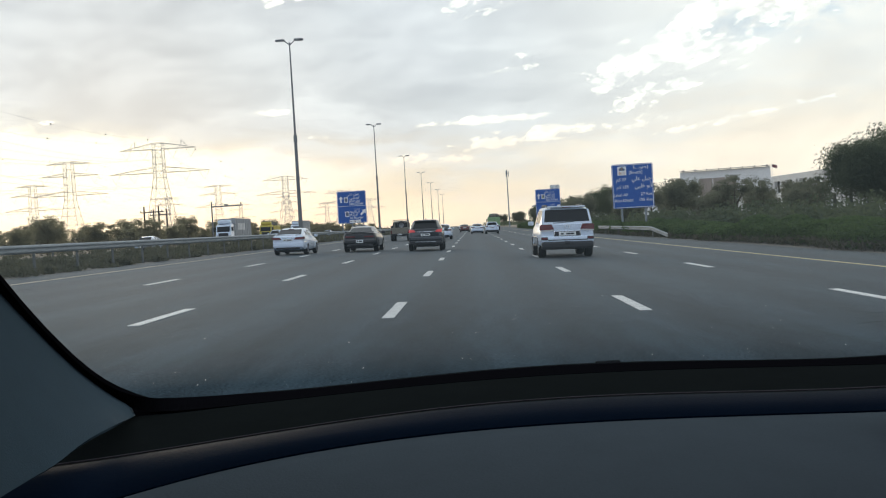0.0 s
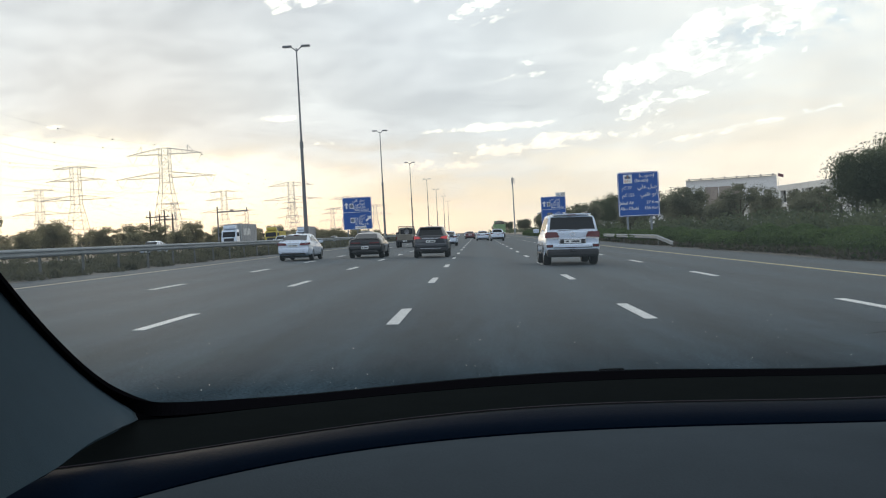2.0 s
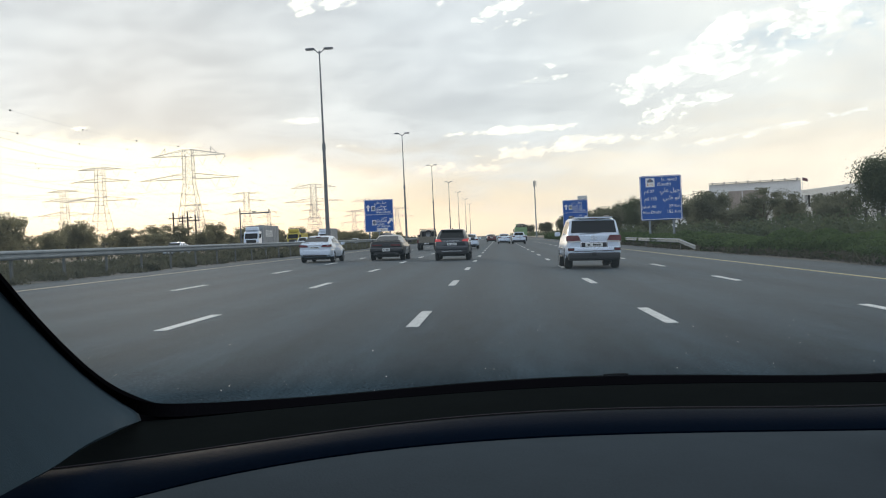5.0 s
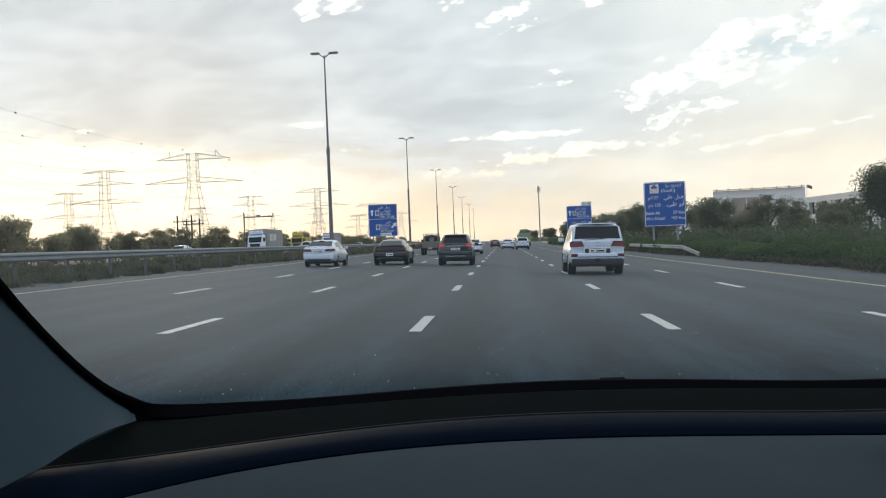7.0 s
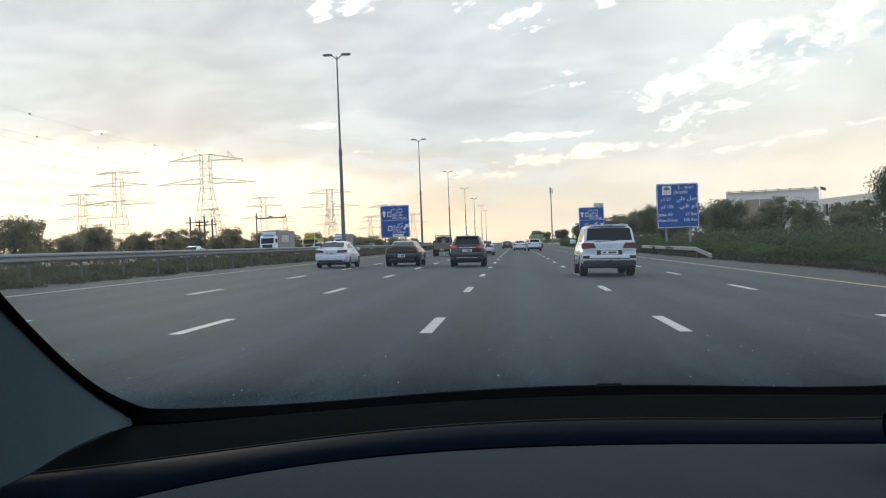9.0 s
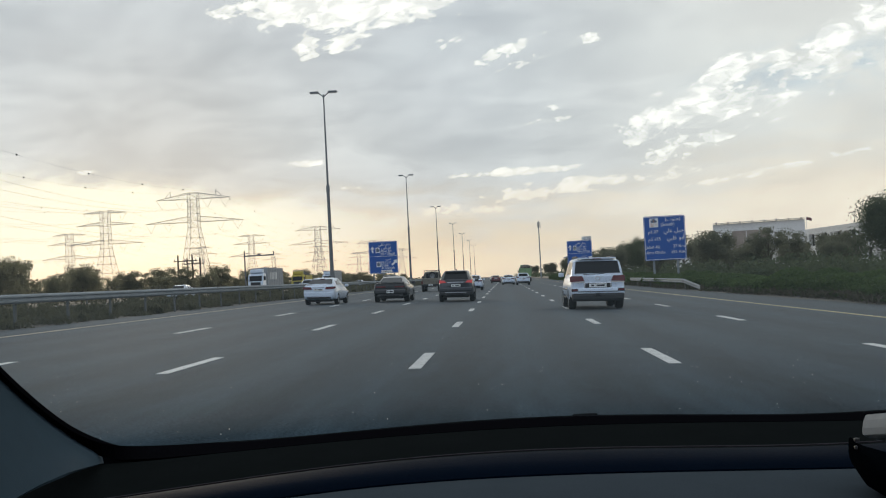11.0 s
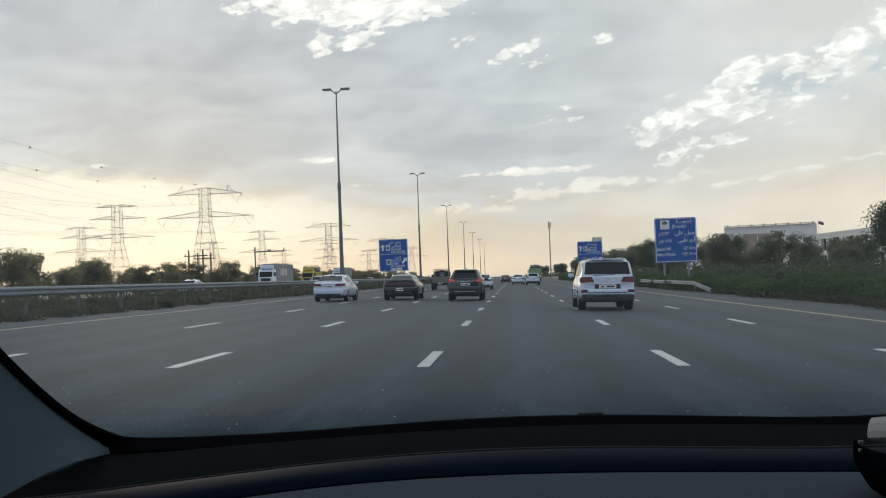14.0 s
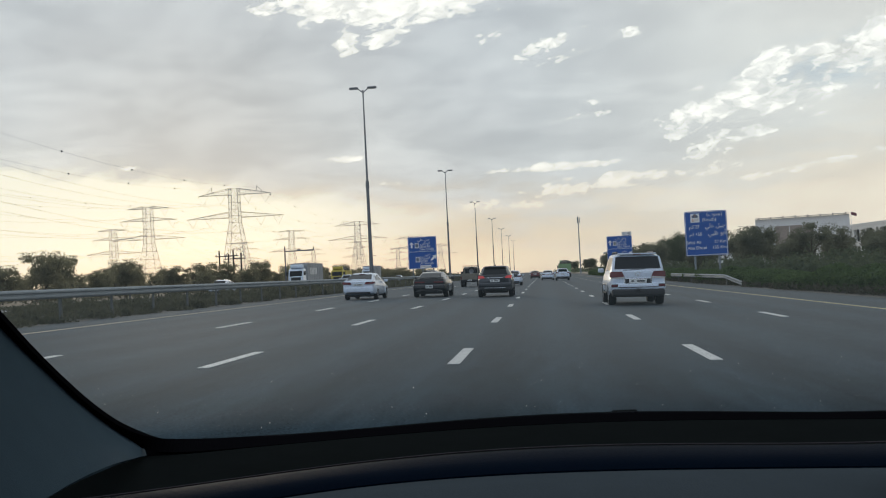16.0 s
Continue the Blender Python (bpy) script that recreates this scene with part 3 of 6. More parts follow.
# ---------------------------------------------------------------- guard rails
def beam_rings(p, q):
    d = (q - p).normalized()
    side = Vector((d.y, -d.x, 0))
    prof = ((0.00, 0.0), (0.045, 0.02), (0.075, 0.06), (0.075, 0.10), (0.02, 0.135), (0.02, 0.175), (0.075, 0.21), (0.075, 0.25), (0.045, 0.29), (0.0, 0.31))
    front = [side * a + Vector((0, 0, b)) for a, b in prof]
    back = [side * (a - 0.012) + Vector((0, 0, b)) for a, b in prof[::-1]]
    return [[e + o for o in front + back] for e in (p, q)]


def guard_rail(label, path, step, group, flip=1):
    """A corrugated steel beam on posts, along a list of points (its top edge's height is the third number)."""
    rail = thing("guard_rail", label, "guard rail", group, m=pose(path[0][0], path[0][1], 0))
    o = Vector((path[0][0], path[0][1], 0))
    pts = [Vector(p) - o - Vector((0, 0, 0.31)) for p in path]
    if flip < 0:
        pts = pts[::-1]
    for p, q in zip(pts, pts[1:]):
        bm = bmesh.new()
        loft(bm, beam_rings(p, q))
        part("beam", bm, GALV, rail)
    post = mesh_of("post", boxed((0, 0, 0.0), (0.07, 0.14, 1.0), 0.012), POST)
    block = mesh_of("spacer_block", boxed((0, 0, 0), (0.12, 0.10, 0.22), 0.01), POST)
    for p, q in zip(pts, pts[1:]):
        n = max(1, int((q - p).length / step))
        d = (q - p).normalized()
        side = Vector((d.y, -d.x, 0))
        for k in range(n + 1):
            c = p + (q - p) * ((k + 0.01) / (n + 0.02))
            top = c.z + 0.27
            s = (top + 0.05)
            share("post", post, rail, Matrix.Translation((c.x - side.x * 0.13, c.y - side.y * 0.13, top - s / 2)) @ Matrix.Diagonal((1, 1, s, 1)))
            share("spacer_block", block, rail, Matrix.Translation((c.x - side.x * 0.055, c.y - side.y * 0.055, c.z + 0.155)))
    return rail


guard_rail("long galvanised steel guard rail along the sandy median", [(RAIL_X, -8, 1.12), (RAIL_X, 130, 1.10), (RAIL_X, 460, 1.08)], 4.0, "guard rails along the median")
guard_rail("galvanised steel guard rail beyond the median", [(FAR_R + 1.2, -8, 0.95), (FAR_R + 1.2, 460, 0.95)], 8.0, "guard rails along the median", -1)
guard_rail("short steel guard rail before the sign posts, sloping into the ground", [(13.3, 70, 0.30), (13.0, 75, 0.78), (13.0, 106, 0.80)], 4.0, "", -1)
guard_rail("short steel guard rail beside the hedge, its end bent down", [(13.4, 164, 0.28), (13.0, 169, 0.80), (13.0, 196, 0.80)], 4.0, "", -1)


# ---------------------------------------------------------------- street lamps
def street_lamp():
    lamp = thing("street_lamp", "tall tapered steel street lamp with two flat heads in the median", "street lamp", "street lamps along the median")
    part("base", boxed((0, 0, 0.15), (0.8, 0.8, 0.5), 0.05), CONCRETE, lamp, "concrete footing")
    bm = bmesh.new()
    rod(bm, (0, 0, 0.3), (0, 0, 11.0), 0.22, 0.15, 14)
    part("lower_pole", bm, POLE, lamp, smooth=True)
    bm = bmesh.new()
    rod(bm, (0, 0, 10.6), (0, 0, 20.6), 0.115, 0.065, 14)
    part("upper_pole", bm, POLE, lamp, smooth=True)
    bm = bmesh.new()
    rod(bm, (0, 0, 10.4), (0, 0, 11.1), 0.20, 0.18, 14)
    part("collar", bm, POLE, lamp)
    part("door_plate", boxed((0, -0.235, 1.3), (0.20, 0.03, 0.55), 0.01), GALV, lamp, "small pale service door")
    for s in (-1, 1):
        bm = bmesh.new()
        rod(bm, (0, 0, 20.3), (s * 0.55, 0, 20.75), 0.06, 0.05, 8)
        arm = part("arm", bm, POLE, lamp)
        head = boxed((s * 0.95, 0, 20.80), (0.95, 0.42, 0.20), 0.07)
        h = part("lamp_head", head, POLE, lamp)
        part("lens", boxed((s * 0.98, 0, 20.69), (0.60, 0.30, 0.04), 0.012), LAMP_CLEAR, h, "clear glass lens")
    return lamp


first = street_lamp()
first.matrix_basis = pose(-17.6, 104, 0)
for k in range(1, 7):
    copy_thing(first, pose(-17.6 + (0.15 if k % 2 else -0.1), 104 + 87.0 * k, 0, 0, 0, (k * 37) % 5 - 2))


# ---------------------------------------------------------------- pylons and wires
def pylon(kind):
    """A lattice tower; kind 2 has two cross arms, kind 3 has three."""
    H, waist = 50.0, 33.0 if kind == 2 else 28.5
    ob = thing("pylon", "grey steel lattice pylon with %s wide cross arms" % ("two" if kind == 2 else "three"), "pylon", "pylons of the power line")

    def half(z):
        return 7.4 - (7.4 - 2.5) * z / waist if z < waist else 2.5 - 0.3 * (z - waist) / (H - waist)

    def ring(z):
        h = half(z)
        return [Vector((sx * h, sy * h, z)) for sx, sy in ((-1, -1), (1, -1), (1, 1), (-1, 1))]

    levels = [waist * f for f in (0, 0.27, 0.50, 0.68, 0.84, 1.0)] + [waist + (H - waist) * k / 5 for k in range(1, 6)]
    legs, br = [bmesh.new() for k in range(4)], bmesh.new()
    for a, b in zip(levels, levels[1:]):
        A, B = ring(a), ring(b)
        for i in range(4):
            j = (i + 1) % 4
            rod(legs[i], A[i], B[i], 0.145, 0.13, 4)
            rod(br, A[i], B[j], 0.065, None, 4)
            rod(br, A[j], B[i], 0.065, None, 4)
            rod(br, B[i], B[j], 0.08, None, 4)
    for bm in legs:
        part("leg", bm, LATTICE, ob)
    part("bracing", br, LATTICE, ob)
    arms = ((47.0, 19.0, 3.0), (35.5, 25.0, 2.8)) if kind == 2 else ((49.0, 13.0, 1.4), (42.0, 17.5, 1.8), (31.0, 22.0, 2.6))
    tips = []
    for z, reach, deep in arms:
        bm = bmesh.new()
        h = half(z)
        for s in (-1, 1):
            tip = Vector((s * reach, 0, z))
            n = 7
            for sy in (-1, 1):
                rod(bm, (s * h, sy * h, z), tip, 0.11, 0.08, 4)
                rod(bm, (s * h, sy * h, z + deep), tip, 0.11, 0.08, 4)
                for k in range(n):
                    a = Vector((s * h, sy * h, z)).lerp(tip, k / n)
                    b = Vector((s * h, sy * h, z + deep)).lerp(tip, (k + 0.5) / n)
                    c = Vector((s * h, sy * h, z)).lerp(tip, (k + 1) / n)
                    rod(bm, a, b, 0.05, None, 3)
                    rod(bm, b, c, 0.05, None, 3)
            for at in ((reach - 0.4, reach - 9.4) if reach > 18 else (reach - 0.4,)):
                low = Vector((s * (at - 2.6), 0, z - 4.6))
                tips.append(low)
        part("cross_arm", bm, LATTICE, ob)
        for s in (-1, 1):
            bm = bmesh.new()
            for at in ((reach - 0.4, reach - 9.4) if reach > 18 else (reach - 0.4,)):
                low = Vector((s * (at - 2.6), 0, z - 4.6))
                rod(bm, (s * at, 0, z), low, 0.06, None, 5)
                rod(bm, (s * (at - 5.2), 0, z), low, 0.06, None, 5)
            part("insulator", bm, LATTICE, ob, "V-shaped insulator strings")
    if kind == 2:
        for s in (-1, 1):
            bm = bmesh.new()
            rod(bm, (s * 11.5, 0, 48.2), (s * 11.5, 0, 51.2), 0.14, None, 4)
            rod(bm, (s * 11.5, 0, 51.2), (s * 14.5, 0, 47.8), 0.10, None, 4)
            part("earth_peak", bm, LATTICE, ob)
    return ob, tips


def sag(a, b, drop, n=26):
    return [a.lerp(b, k / n) - Vector((0, 0, drop * 4 * (k / n) * (1 - k / n))) for k in range(n + 1)]


TOWERS = ((2, -152.0, (160, 497, 835, 1180, 1520)), (3, -228.0, (230, 575, 915, 1255, 1600)), (3, -330.0, (760, 1100, 1450)))
for kind, x, ys in TOWERS:
    base, tips = pylon(kind)
    base.matrix_basis = pose(x, ys[0], -0.1)
    for y in ys[1:]:
        copy_thing(base, pose(x, y, -0.1, 0, 0, 0))
    line = thing("power_line", "thin sagging power cables with dark marker balls", "power line", m=pose(x, ys[0], 0))
    for tip in tips:
        bm = bmesh.new()
        for a, b in zip(ys, ys[1:]):
            p = sag(Vector((tip.x, a - ys[0], tip.z)), Vector((tip.x, b - ys[0], tip.z)), 9.5)
            for c, d in zip(p, p[1:]):
                rod(bm, c, d, 0.03, None, 3)
        part("cable", bm, SIGN_DARK, line)
    ball = None
    for s in (-11.5, 11.5):
        bm = bmesh.new()
        for k, (a, b) in enumerate(zip(ys, ys[1:])):
            p = sag(Vector((s, a - ys[0], 50.2)), Vector((s, b - ys[0], 50.2)), 7.0)
            for c, d in zip(p, p[1:]):
                rod(bm, c, d, 0.025, None, 3)
            if k < 2:
                for c in p[2:-1:4]:
                    if ball is None:
                        bb = bmesh.new()
                        bmesh.ops.create_icosphere(bb, subdivisions=2, radius=0.30)
                        rod(bb, (0, -0.5, 0), (0, 0.5, 0), 0.10, None, 6)
                        ball = mesh_of("marker_ball", bb, SIGN_DARK, True)
                    share("marker_ball", ball, line, Matrix.Translation(c))
        part("earth_wire", bm, SIGN_DARK, line)


# ---------------------------------------------------------------- poles beyond the other carriageway
def utility_pole_pair(x, y, h):
    ob = thing("utility_pole", "dark wooden double utility pole with a cross bar", "utility pole", "utility poles", m=pose(x, y, 0))
    for s in (-1, 1):
        bm = bmesh.new()
        rod(bm, (s * 1.3, 0, -0.1), (s * 1.3, 0, h), 0.19, 0.14, 8)
        part("pole", bm, WOOD_POLE, ob)
    part("cross_bar", boxed((0, 0, h - 1.1), (4.2, 0.16, 0.16), 0.02), WOOD_POLE, ob)
    for x0 in (-1.9, 0, 1.9):
        bm = bmesh.new()
        lathe(bm, ((0.0, 0.0), (0.10, 0.02), (0.12, 0.12), (0.07, 0.18), (0.12, 0.24), (0.04, 0.34), (0.0, 0.35)), 8, "Z")
        bmesh.ops.translate(bm, verts=bm.verts, vec=(x0, 0, h - 1.02))
        part("insulator", bm, CONCRETE, ob)


utility_pole_pair(-57, 180, 7.4)
utility_pole_pair(-61, 198, 7.4)

gantry = thing("road_gantry", "dark steel cantilever gantry pole with a long arm", "gantry", m=pose(-50.0, 195, 0))
bm = bmesh.new()
rod(bm, (0, 0, -0.1), (0, 0, 8.1), 0.17, 0.13, 10)
part("pole", bm, POLE, gantry)
part("arm", boxed((2.9, 0, 7.1), (5.6, 0.22, 0.24), 0.03), POLE, gantry)
part("arm_tip", boxed((5.7, 0, 7.4), (0.2, 0.22, 0.7), 0.03), POLE, gantry)
part("camera_box", boxed((2.8, 0, 7.36), (0.7, 0.3, 0.24), 0.04), POLE, gantry)

mast = thing("telecom_mast", "slim pale telecom mast with a cluster of antennas", "mast", m=pose(15.5, 430, 0))
bm = bmesh.new()
rod(bm, (0, 0, -0.1), (0, 0, 24.0), 0.30, 0.18, 12)
part("pole", bm, GALV, mast, smooth=True)
for k in range(3):
    t = 2 * math.pi * k / 3
    part("antenna", boxed((0.62 * math.cos(t), 0.62 * math.sin(t), 22.4), (0.30, 0.30, 2.4), 0.05), GALV, mast)
    bm = bmesh.new()
    rod(bm, (0, 0, 22.4), (0.6 * math.cos(t), 0.6 * math.sin(t), 22.4), 0.06, None, 6)
    part("bracket", bm, GALV, mast)


# ---------------------------------------------------------------- road signs
JEBEL_ALI_AR = "\uFEF2\uFEE0\uFECB \uFEDE\uFE92\uFE9F"
ABU_DHABI_AR = "\uFEF2\uFE92\uFEC7\uFEEE\uFE91\uFE8D"
ABU_DHABI_AR2 = "\uFEF2\uFE92\uFEC7 \uFEEE\uFE91\uFE83"
DUBAI_AR = "\uFEF2\uFE91\uFEA9"
SHARJAH_AR = "\uFE94\uFED7\uFEAD\uFE8E\uFEB8\uFEDF\uFE8D"
EXIT_AR = "\uFE9D\uFEAE\uFEA8\uFEE3"
SOUTH_AR = "\uFE8F\uFEEE\uFEE8\uFE9F"
KM_AR = "\uFEE2\uFEDB"


def rounded_plate(w, h, r, thick, y=0.0):
    bm = bmesh.new()
    pts = []
    for cx, cz, a0 in ((w / 2 - r, h / 2 - r, 0), (-w / 2 + r, h / 2 - r, 90), (-w / 2 + r, -h / 2 + r, 180), (w / 2 - r, -h / 2 + r, 270)):
        for k in range(6):
            t = radians(a0 + 18 * k)
            pts.append((cx + r * math.cos(t), cz + r * math.sin(t)))
    loft(bm, [[(a, y, b) for a, b in pts], [(a, y + thick, b) for a, b in pts]])
    return bm


def border(w, h, wide, y):
    bm = bmesh.new()
    for c, s in (((0, y, h / 2 - wide / 2), (w, 0.006, wide)), ((0, y, -h / 2 + wide / 2), (w, 0.006, wide)),
                 ((-w / 2 + wide / 2, y - 0.001, 0), (wide, 0.006, h - wide)), ((w / 2 - wide / 2, y - 0.001, 0), (wide, 0.006, h - wide))):
        box(bm, c, s)
    return bm


def arrow(turn, size):
    bm = bmesh.new()
    sh = [(-0.13, -0.5), (0.13, -0.5), (0.13, 0.08), (0.36, 0.08), (0.0, 0.5), (-0.36, 0.08), (-0.13, 0.08)]
    c, s = math.cos(radians(-turn)), math.sin(radians(-turn))
    pts = [((a * c - b * s) * size, (a * s + b * c) * size) for a, b in sh]
    loft(bm, [[(a, 0, b) for a, b in pts], [(a, 0.006, b) for a, b in pts]])
    return bm


def badge(sign, x, z, number):
    """The route badge: a white tile with a plain dark shield, and its number where it can be read."""
    b = share("route_badge", mesh_of("route_badge", boxed((0, 0, 0), (0.62, 0.008, 0.82), 0), SIGN_WHITE), sign, pose(x, -0.016, z), "white route badge with a plain dark shield")
    bm = bmesh.new()
    pts = [(-0.22, 0.20), (-0.10, 0.27), (-0.05, 0.34), (0.05, 0.34), (0.10, 0.27), (0.22, 0.20), (0.24, -0.16), (0.15, -0.29), (0.0, -0.33), (-0.15, -0.29), (-0.24, -0.16)]
    loft(bm, [[(p, -0.012, q) for p, q in pts], [(p, -0.002, q) for p, q in pts]])
    part("shield", bm, SIGN_BADGE, b)
    if number:
        text("E", 0.20, SIGN_YELLOW, b, -0.12, 0.04, -0.02)
        text(number, 0.27, SIGN_YELLOW, b, 0.0, -0.20, -0.02, "CENTER")


def sign_base(label, x, y, w, h, z, posts, turn=0.0):
    sign = thing("road_sign", label, "road sign", "blue road signs", m=pose(x, y, 0, 0, 0, turn))
    board = part("board", rounded_plate(w, h, 0.16, 0.05), SIGN_BLUE, sign, "blue sheet sign face")
    board.matrix_basis = pose(0, 0, z)
    bk = part("backing", boxed((0, 0.075, 0), (w - 0.1, 0.04, h - 0.1)), SIGN_BACK, sign)
    bk.matrix_basis = pose(0, 0, z)
    fr = part("white_border", border(w - 0.10, h - 0.10, 0.05, -0.006), SIGN_WHITE, board)
    for px in posts:
        bm = bmesh.new()
        rod(bm, (px, 0.20, -0.1), (px, 0.20, z + h / 2 - 0.3), 0.11, None, 10)
        p = part("post", bm, GALV, sign)
        part("footing", boxed((px, 0.20, 0.1), (0.8, 0.7, 0.35), 0.06), CONCRETE, p, "concrete footing")
    return sign, board


def exit_sign(label, x, y, spelling, number, tab, posts, z):
    w, h = 4.5, 5.0
    sign, board = sign_base(label, x, y, w, h, z, posts)
    part("divider", boxed((0, -0.008, 0.18), (w - 0.2, 0.008, 0.05)), SIGN_WHITE, board)
    a = part("arrow", arrow(0, 1.0), SIGN_WHITE, board, "white arrow ahead")
    a.matrix_basis = pose(-1.65, -0.012, 1.25)
    a = part("arrow", arrow(45, 1.15), SIGN_WHITE, board, "white arrow to the exit")
    a.matrix_basis = pose(1.72, -0.012, -0.85)
    badge(board, -0.85, 1.15, number)
    badge(board, -0.80, -1.05, number)
    text(JEBEL_ALI_AR, 0.56, SIGN_WHITE, board, 1.25, 1.85, -0.01, "RIGHT")
    text(ABU_DHABI_AR if spelling[0] == "Jebel Ali" else ABU_DHABI_AR2, 0.56, SIGN_WHITE, board, 1.25, 1.28, -0.01, "RIGHT")
    text(spelling[0], 0.52, SIGN_WHITE, board, -0.42, 0.78, -0.01)
    text("Abu Dhabi", 0.52, SIGN_WHITE, board, -0.42, 0.36, -0.01)
    text(DUBAI_AR, 0.56, SIGN_WHITE, board, 1.20, -0.42, -0.01, "RIGHT")
    text(SHARJAH_AR, 0.56, SIGN_WHITE, board, 1.20, -0.98, -0.01, "RIGHT")
    text("Dubai", 0.52, SIGN_WHITE, board, -0.42, -1.42, -0.01)
    text("Al Sharjah", 0.52, SIGN_WHITE, board, -0.42, -1.84, -0.01)
    if tab:
        t = part("exit_tab", boxed((0, 0, 0), (1.75, 0.06, 0.66), 0.02), SIGN_WHITE, sign, "white exit number tab")
        t.matrix_basis = pose(1.36, 0.03, z + h / 2 + 0.34)
        part("tab_border", border(1.7, 0.62, 0.04, -0.034), SIGN_DARK, t)
        text("42", 0.60, SIGN_DARK, t, 0.10, -0.2, -0.036)
        text("EXIT", 0.26, SIGN_DARK, t, -0.62, -0.24, -0.036)
        text(EXIT_AR, 0.26, SIGN_DARK, t, -0.12, 0.06, -0.036, "RIGHT")
    else:
        t = part("exit_tab", boxed((0, 0, 0), (1.75, 0.012, 0.44), 0), SIGN_WHITE, board, "white exit number panel")
        t.matrix_basis = pose(0.42, -0.014, -2.20)
        text("EXIT", 0.26, SIGN_DARK, t, -0.84, -0.10, -0.012)
        text("42", 0.40, SIGN_DARK, t, -0.28, -0.14, -0.012)
        text(EXIT_AR, 0.28, SIGN_DARK, t, 0.82, -0.08, -0.012, "RIGHT")


exit_sign("large blue two-language exit sign on three posts in the median", -18.6, 158, ("Jebel Ali",), "", False, (-1.6, -0.1, 1.6), 4.7)
exit_sign("large blue exit sign with a white number tab beside the hedge", 13.9, 186, ("Jabal Ali",), "611", True, (-1.4, 0.1, 1.5), 4.9)

dist, face = sign_base("blue distance sign in two languages on two posts", 15.8, 100, 4.0, 4.3, 4.6, (-1.15, 1.15))
b = share("route_badge", mesh_of("route_badge", boxed((0, 0, 0), (0.86, 0.008, 0.86), 0), SIGN_WHITE), face, pose(-1.0, -0.014, 1.5), "white route badge with a plain dark shield")
bm = bmesh.new()
pts = [(-0.26, 0.02), (-0.30, 0.20), (-0.16, 0.26), (-0.08, 0.38), (0.08, 0.38), (0.16, 0.26), (0.30, 0.20), (0.26, 0.02)]
loft(bm, [[(p, -0.012, q) for p, q in pts], [(p, -0.002, q) for p, q in pts]])
part("shield", bm, SIGN_BADGE, b)
text("E", 0.26, SIGN_ORANGE, b, 0.0, 0.08, -0.016, "CENTER")
text("611", 0.42, SIGN_ORANGE, b, 0.0, -0.34, -0.012, "CENTER")
text("(" + SOUTH_AR + ")", 0.50, SIGN_WHITE, face, 1.6, 1.66, -0.012, "RIGHT")
text("(South)", 0.46, SIGN_WHITE, face, -0.36, 1.16, -0.012)
for row, (place, km) in enumerate(((JEBEL_ALI_AR, "27"), (ABU_DHABI_AR2, "155"))):
    text(place, 0.56, SIGN_WHITE, face, 1.85, 0.52 - 0.72 * row, -0.012, "RIGHT")
    text(km, 0.44, SIGN_WHITE, face, -1.05, 0.50 - 0.72 * row, -0.012)
    text(KM_AR, 0.46, SIGN_WHITE, face, -1.15, 0.50 - 0.72 * row, -0.012, "RIGHT")
text("Jabal Ali", 0.42, SIGN_WHITE, face, -1.85, -0.98, -0.012)
text("27 Km", 0.42, SIGN_WHITE, face, 1.85, -0.98, -0.012, "RIGHT")
text("Abu Dhabi", 0.42, SIGN_WHITE, face, -1.85, -1.52, -0.012)
text("155 Km", 0.42, SIGN_WHITE, face, 1.85, -1.52, -0.012, "RIGHT")


# ---------------------------------------------------------------- billboard and buildings
board = thing("billboard", "long weathered white billboard on a steel frame behind the trees", "billboard", m=pose(46.5, 188, 0, 0, 0, -18))
part("panel", boxed((0, 0, 6.6), (16, 0.25, 5.2), 0.03), RENDER_WHITE, board, "pale printed panel")
for x0, w in ((-3.4, 2.4), (-1.0, 2.2), (1.1, 1.8)):
    part("print", boxed((x0, -0.135, 6.0), (w, 0.012, 3.6)), PRINT_BROWN, board, "faded brown printed picture")
for k in range(8):
    bm = bmesh.new()
    rod(bm, (-7.4 + 14.8 * k / 7, 0.3, -0.1), (-7.4 + 14.8 * k / 7, 0.3, 9.6), 0.16, None, 6)
    rod(bm, (-7.4 + 14.8 * k / 7, 0.3, 8.8), (-7.4 + 14.8 * k / 7, 2.6, -0.1), 0.12, None, 6)
    part("support", bm, LATTICE, board)
part("walkway", boxed((0, -0.3, 9.35), (16, 0.8, 0.10)), LATTICE, board)


